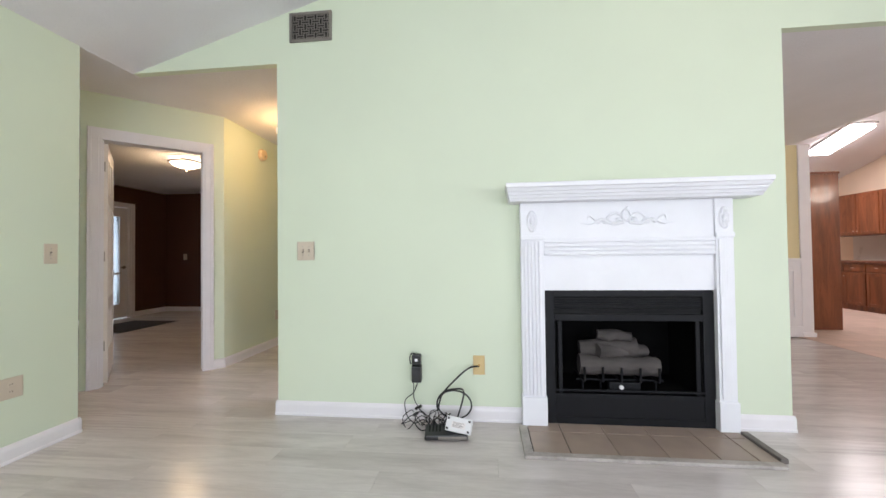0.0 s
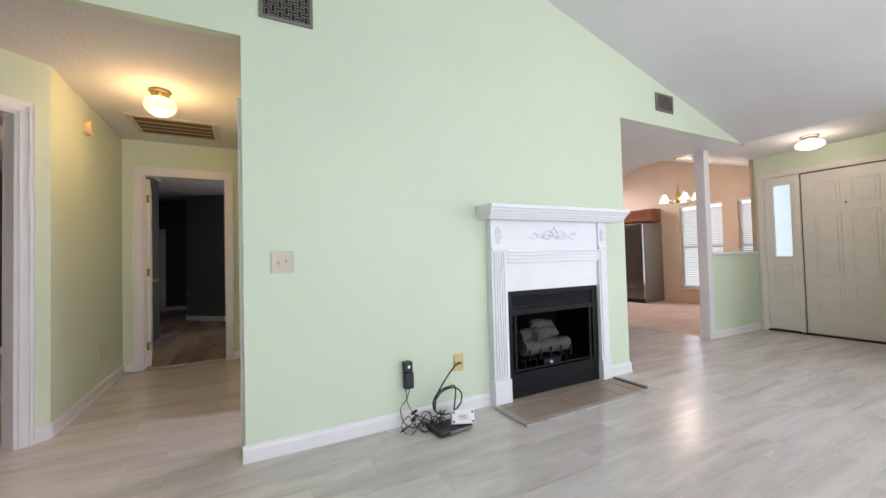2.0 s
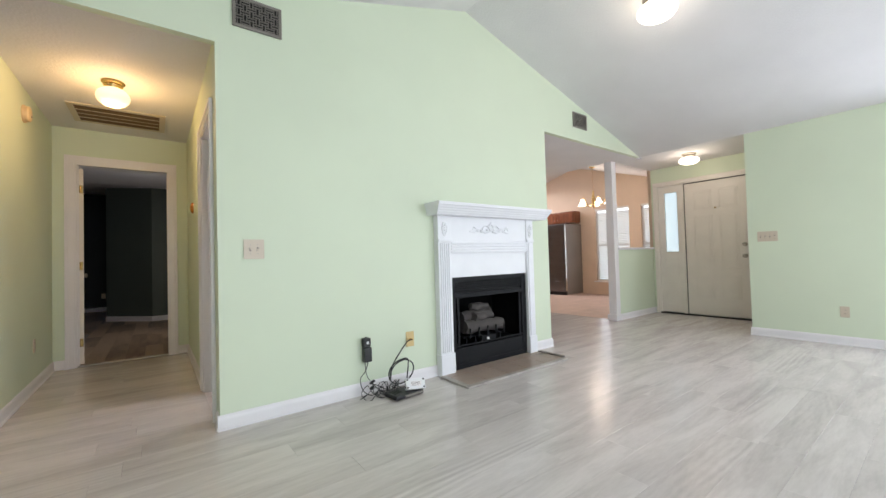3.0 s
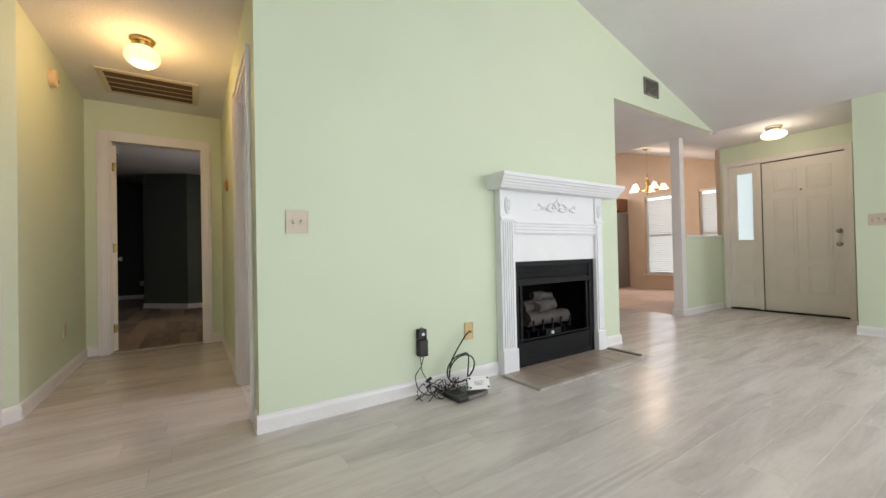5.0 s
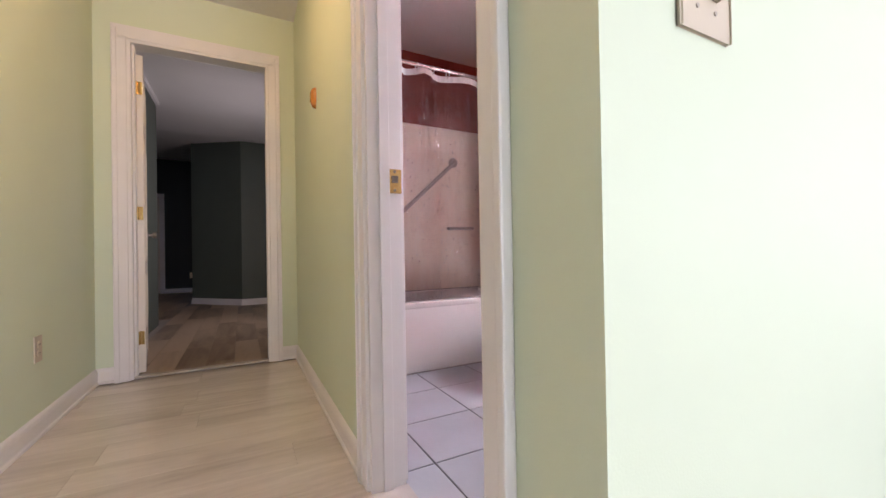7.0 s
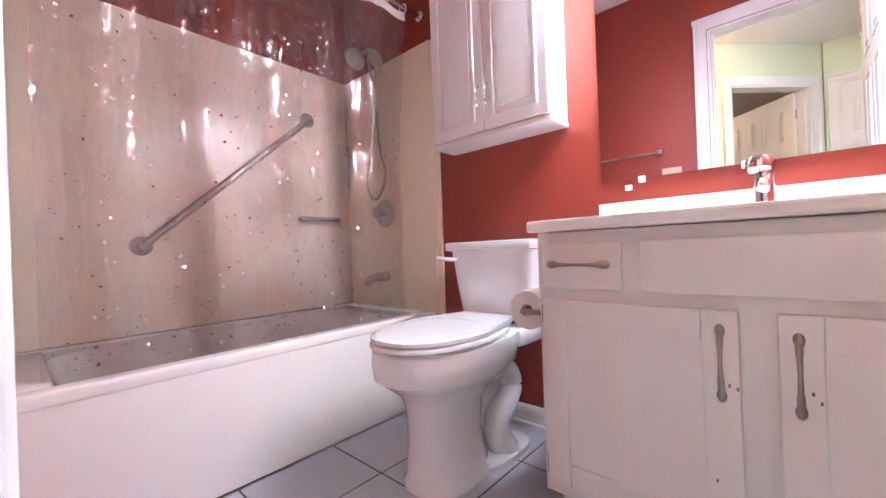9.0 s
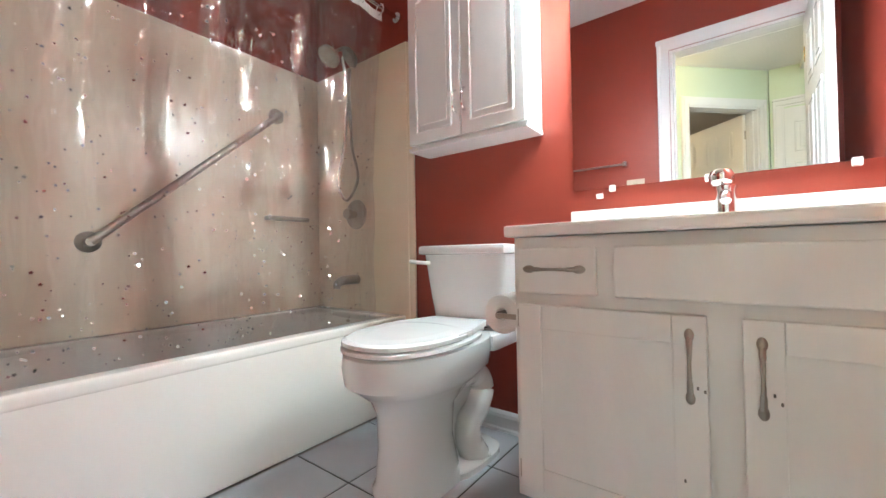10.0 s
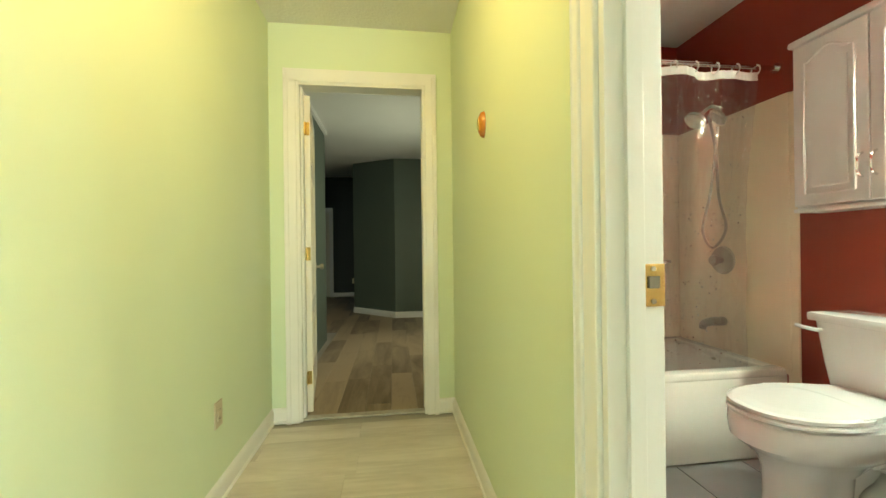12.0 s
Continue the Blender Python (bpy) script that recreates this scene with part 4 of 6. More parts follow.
def plate(name, m, w, h, material, label, category, toggles=0, sockets=0, group=""):
    """A wall plate; local x across, y out of the wall, z up, centred."""
    p = thing(name, tuple(m.translation), label, category, group)
    part("cover", boxed(-w / 2, 0, -h / 2, w / 2, 0.006, h / 2, 0.003, m=m), material, p)
    for i in range(toggles):
        x = (i - (toggles - 1) / 2) * 0.046
        part("toggle_slot", boxed(x - 0.006, 0.005, -0.013, x + 0.006, 0.0068, 0.013, m=m), GREYWOOD_DARK, p)
        part("toggle", boxed(x - 0.0045, 0.005, -0.002 if i % 2 else -0.012, x + 0.0045, 0.018, 0.012 if i % 2 else 0.002, 0.002, m=m), material, p)
        for z in (-0.031, 0.031):
            part("screw", rod(bmesh.new(), m @ Vector((x, 0.005, z)), m @ Vector((x, 0.0075, z)), 0.0036, seg=8), PEWTER, p)
    for i in range(sockets):
        z = (i - (sockets - 1) / 2) * 0.04
        s = part("socket", rod(bmesh.new(), m @ Vector((0, 0.005, z)), m @ Vector((0, 0.0085, z)), 0.016, seg=20), material, p)
        for x in (-0.006, 0.006):
            part("slot", boxed(x - 0.001, 0.008, z - 0.004, x + 0.001, 0.0092, z + 0.005, m=m), VENTDARK, s)
    return p


S = rot(0, 0, 0, 180)
plate("light_switch", pose(-1.445, 3.0, 1.195) @ S, 0.125, 0.13, BEIGEPLASTIC, "beige double light switch plate on green wall", "light switch", 2)
plate("cable_outlet", pose(-0.19, 3.0, 0.385) @ S, 0.075, 0.125, YELLOWPLASTIC, "yellowed plate with a black coaxial cable", "outlet")
plate("light_switch", rot(RIGHT, 1.465, 1.255, 90), 0.20, 0.125, BEIGEPLASTIC, "beige four-gang switch plate on green wall", "light switch", 4)
plate("power_outlet", rot(RIGHT, 0.82, 0.37, 90), 0.075, 0.12, BEIGEPLASTIC, "beige power outlet low on the green wall", "outlet", 0, 2, "power outlets")
plate("light_switch", rot(LEFT, 2.43, 1.19, -90), 0.075, 0.125, BEIGEPLASTIC, "beige single light switch on green wall", "light switch", 1)
plate("power_outlet", rot(LEFT, 2.23, 0.42, -90), 0.12, 0.12, BEIGEPLASTIC, "beige double outlet low on the wall", "outlet", 0, 2, "power outlets")
plate("power_outlet", rot(-2.89, 5.12, 0.40, -90), 0.075, 0.12, BEIGEPLASTIC, "cream power outlet in the hall", "outlet", 0, 2, "power outlets")
plate("power_outlet", rot(-1.545, 4.20, 1.29, -90), 0.12, 0.075, BEIGEPLASTIC, "ivory plate on the red wall", "outlet", 0, 1)
plate("light_switch", pose(-6.75, 8.15, 1.2) @ S, 0.075, 0.125, BEIGEPLASTIC, "beige light switch on the brown wall", "light switch", 1)
plate("power_outlet", pose(-3.05, 12.95, 0.38) @ S, 0.075, 0.12, BEIGEPLASTIC, "small outlet on the dark bedroom wall", "outlet", 0, 2, "power outlets")

# power adapter, router, modem and their cables
adapter = thing("power_adapter", (-0.620, 2.99, 0.28), "black plug-in power adapter with cord, plugged into wall", "adapter")
part("body", boxed(-0.655, 2.935, 0.27, -0.590, 2.995, 0.385, 0.008), BLACKPLASTIC, adapter)
part("plug_block", boxed(-0.655, 2.945, 0.388, -0.593, 2.997, 0.46, 0.008), BLACKPLASTIC, adapter)
part("badge", boxed(-0.633, 2.9435, 0.415, -0.613, 2.9448, 0.435, 0.0), WHITEPLASTIC, adapter)
part("cord", tube(bmesh.new(), [(-0.625, 2.95, 0.465), (-0.650, 2.93, 0.475), (-0.665, 2.93, 0.44), (-0.657, 2.93, 0.40)], 0.004), BLACKPLASTIC, adapter)
part("cord", tube(bmesh.new(), [(-0.615, 2.96, 0.27), (-0.645, 2.95, 0.20), (-0.700, 2.93, 0.15), (-0.685, 2.91, 0.06), (-0.625, 2.88, 0.02), (-0.565, 2.87, 0.05), (-0.515, 2.85, 0.02)], 0.0035), BLACKPLASTIC, adapter)
part("cord", tube(bmesh.new(), [(-0.645, 2.96, 0.27), (-0.640, 2.94, 0.17), (-0.615, 2.93, 0.12), (-0.595, 2.92, 0.09), (-0.625, 2.90, 0.05), (-0.585, 2.87, 0.012)], 0.003), BLACKPLASTIC, adapter)
part("connector", tube(bmesh.new(), [(-0.625, 2.92, 0.10), (-0.585, 2.91, 0.125)], 0.010), BLACKPLASTIC, adapter)
part("connector", tube(bmesh.new(), [(-0.635, 2.90, 0.065), (-0.605, 2.89, 0.085)], 0.010), BLACKPLASTIC, adapter)

mr = pose(-0.40, 2.765, 0, 0, 0, 6)
router = thing("router", (-0.40, 2.765, 0), "flat black plastic router lying on the floor", "router")
part("body", boxed(-0.135, -0.085, 0.006, 0.135, 0.085, 0.038, 0.010, m=mr), BLACKPLASTIC, router)
part("front_strip", boxed(-0.05, -0.0875, 0.012, 0.13, -0.0845, 0.03, 0.001, m=mr), VENTMETAL, router)
for x, y in ((-0.1, -0.06), (0.1, -0.06), (-0.1, 0.06), (0.1, 0.06)):
    part("foot", rod(bmesh.new(), mr @ Vector((x, y, 0)), mr @ Vector((x, y, 0.008)), 0.01, seg=10), BLACKPLASTIC, router)
for i in range(4):
    part("vent_slot", boxed(-0.11 + i * 0.022, -0.03, 0.0375, -0.10 + i * 0.022, 0.06, 0.0388, m=mr), VENTDARK, router)
mm = pose(-0.315, 2.735, 0.079, -28, 4, -14)
modem = thing("modem", (-0.315, 2.735, 0.04), "small white modem tipped on edge, its feet and label showing", "modem")
part("body", boxed(-0.082, -0.022, -0.044, 0.082, 0.022, 0.044, 0.006, m=mm), WHITEPLASTIC, modem)
for x in (-0.068, 0.068):
    for z in (-0.030, 0.030):
        part("rubber_foot", boxed(x - 0.007, -0.0255, z - 0.006, x + 0.007, -0.0215, z + 0.006, 0.001, m=mm), BLACKPLASTIC, modem)
part("label", boxed(-0.042, -0.0228, -0.020, 0.046, -0.0216, 0.016, m=mm), PAPER, modem, "pale printed label")
for i in range(4):
    part("text_line", boxed(-0.036, -0.0232, 0.009 - i * 0.008, 0.036 - 0.012 * (i % 2), -0.0226, 0.0115 - i * 0.008, m=mm), GREYWOOD_DARK, modem)
for i in range(3):
    part("port", boxed(-0.0835, -0.012, -0.030 + i * 0.022, -0.0815, 0.008, -0.016 + i * 0.022, m=mm), VENTDARK, modem)
cable = thing("coaxial_cable", (-0.4, 2.85, 0), "looped black coaxial cable from wall plate to modem", "cable")
part("connector", rod(bmesh.new(), (-0.19, 2.996, 0.385), (-0.19, 2.965, 0.385), 0.008, seg=10), BRASS, cable)
loop = [(-0.355 + 0.115 * math.cos(a), 2.87 - 0.05 * math.sin(a) * 0.5 - 0.004 * a, 0.155 + 0.105 * math.sin(a)) for a in [radians(d) for d in range(200, -340, -36)]]
part("cord", tube(bmesh.new(), [(-0.19, 2.966, 0.385), (-0.26, 2.93, 0.38), (-0.36, 2.90, 0.30), (-0.44, 2.88, 0.21)] + loop + [(-0.33, 2.83, 0.09), (-0.34, 2.77, 0.10)], 0.0055, 8, 6), BLACKPLASTIC, cable, smooth=True)
cords = thing("cable_tangle", (-0.55, 2.8, 0), "tangle of thin black power and data cables on floor", "cable")
rng = random.Random(4)
for i in range(7):
    pts, a = [], rng.uniform(0, 6)
    cx, cy = rng.uniform(-0.66, -0.47), rng.uniform(2.85, 2.92)
    for k in range(9):
        a += rng.uniform(0.5, 1.1)
        pts.append((cx + rng.uniform(0.03, 0.10) * math.cos(a) + k * 0.008, cy + 0.05 * math.sin(a), max(0.004, 0.035 + 0.06 * math.sin(a * 1.7 + i))))
    pts.append((-0.46 + 0.03 * i * 0.6, 2.855, 0.02))
    part("cord", tube(bmesh.new(), pts, 0.003, 6, 5), BLACKPLASTIC, cords, smooth=True)


# ---- lamps ----
def globe_light(name, x, y, z, r, label, base=BRASS, glass=LAMPGLASS, flat=0.72):
    g = thing(name, (x, y, z), label, "ceiling light", "ceiling lights")
    part("canopy", lathe(bmesh.new(), pose(x, y, z), [(0, 0), (r * 0.66, 0), (r * 0.70, -0.010), (r * 0.66, -0.018), (r * 0.54, -0.026), (r * 0.58, -0.036), (r * 0.50, -0.060), (0, -0.060)], 32), base, g, "polished metal canopy", smooth=True)
    n = 14
    prof = [(0.46 * r, -0.05)] + [(r * math.sin(math.pi * (0.16 + 0.84 * k / n)), -0.058 - r * flat * (1 - math.cos(math.pi * (0.16 + 0.84 * k / n))) + r * flat * (1 - math.cos(math.pi * 0.16))) for k in range(n + 1)]
    prof[-1] = (0, prof[-1][1])
    shade = part("shade", lathe(bmesh.new(), pose(x, y, z), prof, 36), glass, g, "lit frosted glass shade", smooth=True)
    shade.visible_shadow = False
    return g


globe_light("hall_light", -2.27, 4.27, 2.66, 0.115, "brass hall ceiling light with frosted glass globe")
globe_light("entry_light", 4.60, 2.47, LOW, 0.14, "entry ceiling light with lit frosted glass bowl", PEWTER, BELLGLASS, 0.42)
globe_light("living_light", 1.56, 1.56, RIDGE_Z - (1.56 - RIDGE_X) * 0.2885, 0.16, "living room ceiling light with lit glass bowl", PEWTER, BELLGLASS, 0.5)
g = thing("study_light", (-4.45, 5.44, LOW), "bronze-rimmed study ceiling light with lit glass bowl", "ceiling light", "ceiling lights")
part("canopy", lathe(bmesh.new(), pose(-4.45, 5.44, LOW), [(0, 0.004), (0.08, 0.004), (0.08, -0.02), (0.02, -0.03), (0.015, -0.05), (0, -0.05)], 24), VENTMETAL, g, smooth=True)
s = part("bowl", lathe(bmesh.new(), pose(-4.45, 5.44, LOW), [(0.20, -0.05), (0.205, -0.055), (0.18, -0.085), (0.12, -0.115), (0.05, -0.13), (0, -0.132)], 40), BELLGLASS, g, "lit alabaster glass bowl", smooth=True)
s.visible_shadow = False
part("rim", lathe(bmesh.new(), pose(-4.45, 5.44, LOW), [(0.200, -0.04), (0.225, -0.045), (0.222, -0.058), (0.203, -0.062), (0.200, -0.04)], 40), VENTMETAL, g, smooth=True)
part("finial", lathe(bmesh.new(), pose(-4.45, 5.44, LOW), [(0.0, -0.13), (0.022, -0.135), (0.012, -0.15), (0.016, -0.16), (0, -0.185)], 16), VENTMETAL, g, smooth=True)
for a in range(3):
    q = 2.1 * a
    part("arm", tube(bmesh.new(), [(-4.45 + 0.05 * math.cos(q), 5.44 + 0.05 * math.sin(q), LOW - 0.02), (-4.45 + 0.15 * math.cos(q), 5.44 + 0.15 * math.sin(q), LOW - 0.02), (-4.45 + 0.21 * math.cos(q), 5.44 + 0.21 * math.sin(q), LOW - 0.045)], 0.006), VENTMETAL, g)
# chandelier
ch = thing("chandelier", (6.0, 4.96, 3.0), "brass chandelier with lit white bell glass shades", "chandelier")
CZ = 2.6 + (4.96 - 3.38) * 0.3045
part("canopy", lathe(bmesh.new(), pose(6.0, 4.96, CZ), [(0, 0.01), (0.07, 0.01), (0.065, -0.02), (0.02, -0.04), (0, -0.04)], 24), BRASS, ch, smooth=True)
bm = bmesh.new()
for k in range(16):
    z = CZ - 0.04 - k * (CZ - 2.55) / 16
    lathe(bm, pose(6.0, 4.96, z - 0.017, 90, 0, 90 * (k % 2)), [(0.010, -0.002), (0.013, 0), (0.010, 0.002), (0.008, 0), (0.010, -0.002)], 10)
part("chain", bm, BRASS, ch)
part("stem", lathe(bmesh.new(), pose(6.0, 4.96, 0), [(0, 2.55), (0.015, 2.54), (0.02, 2.5), (0.012, 2.46), (0.035, 2.40), (0.045, 2.34), (0.03, 2.27), (0.04, 2.22), (0.015, 2.18), (0.02, 2.15), (0, 2.12)], 20), BRASS, ch, smooth=True)
for k in range(5):
    a = 2 * math.pi * k / 5 + 0.3
    c, s = math.cos(a), math.sin(a)
    arm = part("arm", tube(bmesh.new(), [(6.0 + 0.03 * c, 4.96 + 0.03 * s, 2.24), (6.0 + 0.12 * c, 4.96 + 0.12 * s, 2.19), (6.0 + 0.22 * c, 4.96 + 0.22 * s, 2.28), (6.0 + 0.27 * c, 4.96 + 0.27 * s, 2.37), (6.0 + 0.30 * c, 4.96 + 0.30 * s, 2.33)], 0.008), BRASS, ch, smooth=True)
    sh = part("shade", lathe(bmesh.new(), pose(6.0 + 0.30 * c, 4.96 + 0.30 * s, 2.33), [(0.02, 0), (0.035, -0.01), (0.045, -0.05), (0.065, -0.09), (0.085, -0.11), (0.082, -0.11), (0.062, -0.088), (0.042, -0.05), (0.03, -0.012)], 20), BELLGLASS, arm, "lit white bell glass", smooth=True)
    sh.visible_shadow = False
kl = thing("kitchen_light", (6.2, 7.9, 3.18), "lit rectangular fluorescent kitchen ceiling light", "ceiling light")
mk = pose(6.2, 7.9, 3.183, -14.7)
part("housing", boxed(-0.22, -0.50, -0.03, 0.22, 0.50, 0.008, 0.006, m=mk), TRIM, kl)
part("diffuser", boxed(-0.19, -0.47, -0.09, 0.19, 0.47, -0.03, 0.02, m=mk), PANELGLOW, kl, "glowing white diffuser").visible_shadow = False

# hall fixtures
RG_Z = 2.66
rg = thing("return_grille", (-2.28, 5.25, RG_Z), "cream metal return air grille with dark louvres", "vent")
part("backing", boxed(-2.62, 5.00, RG_Z - 0.006, -1.94, 5.51, RG_Z - 0.001), VENTDARK, rg)
bm = bmesh.new()
for q in ((-2.66, 4.96, -2.61, 5.55), (-1.95, 4.96, -1.90, 5.55), (-2.61, 4.96, -1.95, 5.01), (-2.61, 5.50, -1.95, 5.55)):
    box(bm, q[0], q[1], RG_Z - 0.014, q[2], q[3], RG_Z - 0.001, 0.003)
part("frame", bm, GRILLE, rg)
for i in range(30):
    y = 5.02 + i * 0.0163
    part("slat", boxed(-0.33, -0.0045, -0.0008, 0.33, 0.0045, 0.0008, m=pose(-2.28, y, RG_Z - 0.009, 62)), GRILLEDARK, rg)
for k in range(1, 4):
    part("rib", boxed(-2.61, 5.01 + k * 0.1225 - 0.004, RG_Z - 0.015, -1.95, 5.01 + k * 0.1225 + 0.004, RG_Z - 0.004, 0.001), GRILLE, rg)
al = thing("smoke_alarm", (-2.89, 4.79, 2.43), "yellowed round smoke alarm on the hall wall", "smoke alarm")
part("base", lathe(bmesh.new(), pose(-2.89, 4.79, 2.43, 0, 90, 0), [(0, 0), (0.075, 0), (0.075, 0.012), (0, 0.012)], 32), AGEDPLASTIC, al, smooth=True)
part("cover", lathe(bmesh.new(), pose(-2.89, 4.79, 2.43, 0, 90, 0), [(0.066, 0.012), (0.066, 0.035), (0.058, 0.045), (0.03, 0.05), (0, 0.05)], 32), AGEDPLASTIC, al, smooth=True)
part("test_button", lathe(bmesh.new(), pose(-2.84, 4.79, 2.41, 0, 90, 0), [(0, 0.004), (0.009, 0.003), (0.011, -0.001)], 14), GREYWOOD_DARK, al)
th = thing("thermostat", (-1.665, 4.96, 1.71), "small amber-brown oval thermostat on hall wall", "thermostat")
part("body", lathe(bmesh.new(), pose(-1.665, 4.96, 1.71, 0, -90, 0), [(0, 0.028), (0.02, 0.026), (0.032, 0.016), (0.036, 0.0), (0, 0)], 24, 1.7, 1.0), AMBER, th, smooth=True)
part("face", lathe(bmesh.new(), pose(-1.688, 4.96, 1.71, 0, -90, 0), [(0, 0.009), (0.015, 0.007), (0.02, 0.0)], 18, 1.8, 0.9), BRASS, th, smooth=True)

# ---- study ----
gd = tagged(thing("door_6", (-7.23, 6.85, 0), "white exterior door with a tall glass pane", "door"), kind="structure")
m = rot(-7.23, 7.30, 0, -90)
frame_of(gd, m, 0.90, 2.2, 0.12)
ml = rot(-7.28, 7.28, 0, -90)
bm = bmesh.new()
for q in ((0, 0.015, 0.16, 2.18), (0.70, 0.015, 0.86, 2.18), (0.16, 0.015, 0.70, 0.28), (0.16, 2.0, 0.70, 2.18)):
    box(bm, q[0], -0.04, q[1], q[2], 0, q[3], 0.003, m=ml)
lf = part("door_leaf", bm, TRIM, gd)
pn = part("pane", boxed(0.16, -0.024, 0.28, 0.70, -0.016, 2.0, m=ml), FROST, lf, "bright glass pane")
pn.visible_shadow = False
knob_of(lf, ml, 0.08, 0, 1.0, 1, VENTMETAL, lever=True)
mat = thing("door_mat", (-6.3, 6.3, 0), "dark woven door mat on the study floor", "mat")
part("pile", boxed(-6.7, 5.75, 0.001, -5.85, 6.85, 0.012, 0.005), MATFIBRE, mat)
part("border", boxed(-6.73, 5.72, 0.001, -5.82, 6.88, 0.007, 0.003), BLACKPLASTIC, mat)

# ---- bedroom ----
bd = tagged(thing("door_7", (-3.85, 12.95, 0), "closed white door in the dark bedroom wall", "door"), kind="structure")
frame_of(bd, rot(-3.62, 12.95, 0, 180), 0.75, 2.1, 0.02)
leaf_of("door_leaf", bd, rot(-3.63, 12.94, 0, 180), 0.73, 2.08, DOORWHITE)

# ---- kitchen ----
fr = thing("refrigerator", (7.2, 6.9, 0), "dark stainless side-by-side refrigerator with ice dispenser", "refrigerator")
FX, FY0, FY1, FZ = 6.80, 6.34, 7.40, 1.93
part("cabinet", boxed(FX + 0.07, FY0, 0.02, 7.58, FY1, FZ, 0.008), STEELSIDE, fr)
split = 7.03
for y0, y1 in ((FY0 + 0.003, split - 0.004), (split + 0.004, FY1 - 0.003)):
    d = part("door", boxed(FX, y0, 0.10, FX + 0.065, y1, FZ - 0.01, 0.012), STEEL, fr, "brushed dark steel door")
    hy = split - 0.055 if y0 < split - 0.1 else split + 0.055
    bm = tube(bmesh.new(), [(FX - 0.005, hy, 0.78), (FX - 0.05, hy, 0.85), (FX - 0.065, hy, 1.15), (FX - 0.05, hy, 1.5), (FX - 0.005, hy, 1.57)], 0.014, 10)
    part("handle", bm, CHROME, d, "curved bright steel handle", smooth=True)
part("dispenser", boxed(FX - 0.004, 7.11, 1.0, FX + 0.02, 7.33, 1.38, 0.01), BLACKPLASTIC, fr, "black ice and water dispenser")
part("dispenser_recess", boxed(FX - 0.007, 7.135, 1.03, FX + 0.01, 7.305, 1.22, 0.006), VENTDARK, fr)
part("toe_grille", boxed(FX + 0.03, FY0 + 0.01, 0.0, FX + 0.07, FY1 - 0.01, 0.09, 0.003), BLACKPLASTIC, fr)
part("hinge_strip", boxed(FX + 0.002, FY0 - 0.004, 0.12, FX + 0.06, FY0 + 0.002, FZ - 0.03, 0.001), CHROME, fr)


def cupboard(name, x0, x1, y0, y1, z0, z1, label, doors, drawers=False, group=""):
    """A cabinet whose doors face -x."""
    c = thing(name, ((x0 + x1) / 2, (y0 + y1) / 2, z0), label, "cabinet", group)
    part("body", boxed(x0 + 0.02, y0, z0, x1, y1, z1, 0.002), CHERRY, c)
    w = (y1 - y0) / doors
    for i in range(doors):
        a, b = y0 + i * w + 0.006, y0 + (i + 1) * w - 0.006
        top = z1 - 0.02
        if drawers:
            d = part("drawer", boxed(x0, a, top - 0.15, x0 + 0.02, b, top, 0.004), CHERRY, c)
            part("pull", rod(bmesh.new(), (x0 - 0.025, (a + b) / 2 - 0.04, top - 0.075), (x0 - 0.025, (a + b) / 2 + 0.04, top - 0.075), 0.006), CHROME, d)
            top -= 0.17
        lo = z0 + (0.10 if drawers else 0.02)
        d = part("door", boxed(x0, a, lo, x0 + 0.02, b, top, 0.004), CHERRY, c)
        bm = bmesh.new()
        for q in ((a + 0.0, lo, a + 0.06, top), (b - 0.06, lo, b, top), (a + 0.06, lo, b - 0.06, lo + 0.06), (a + 0.06, top - 0.06, b - 0.06, top)):
            box(bm, x0 - 0.007, q[0] + 0.002, q[1] + 0.002, x0, q[2] - 0.002, q[3] - 0.002, 0.003)
        part("door_rail", bm, CHERRY, d)
        ky = b - 0.035 if i % 2 == 0 else a + 0.035
        kz = lo + 0.07 if not drawers else top - 0.07
        part("knob", lathe(bmesh.new(), pose(x0 - 0.007, ky, kz, 0, -90, 0), [(0.007, 0), (0.007, 0.012), (0.015, 0.018), (0.012, 0.026), (0, 0.028)], 14), CHROME, d, "bright metal knob", smooth=True)
    return c


cupboard("upper_cabinet", 7.24, 7.59, 6.36, 7.44, 1.98, 2.30, "short cherry cabinet above the refrigerator", 2, group="kitchen cabinets")
cupboard("upper_cabinet", 7.24, 7.59, 7.45, 8.35, 1.45, 2.30, "cherry wood wall cabinet with framed doors", 2, group="kitchen cabinets")
cupboard("upper_cabinet", 7.24, 7.59, 8.36, 9.26, 1.45, 2.30, "cherry wood wall cabinet with framed doors", 2, group="kitchen cabinets")
cupboard("base_cabinet", 6.98, 7.59, 7.45, 8.35, 0, 0.92, "cherry base cabinet with drawers", 2, True, "kitchen cabinets")
cupboard("base_cabinet", 6.98, 7.59, 8.36, 9.26, 0, 0.92, "cherry base cabinet with drawers", 2, True, "kitchen cabinets")
ct = thing("kitchen_worktop", (7.28, 8.35, 0.92), "dark reddish kitchen worktop on the base cabinets", "worktop")
part("slab", boxed(6.95, 7.44, 0.92, 7.595, 9.28, 0.96, 0.006), surface("red_brown_laminate", (0.20, 0.08, 0.05), 0.25, vary=0.15, scale=15), ct)
part("splashback", boxed(7.575, 7.44, 0.96, 7.597, 9.28, 1.45), surface("pale_splash_tile", (0.60, 0.57, 0.53), 0.3, vary=0.05), ct, "pale splashback")
plate("power_outlet", rot(7.573, 7.95, 1.18, 90), 0.08, 0.12, VENTMETAL, "dark outlet on the kitchen splashback", "outlet", 0, 2)
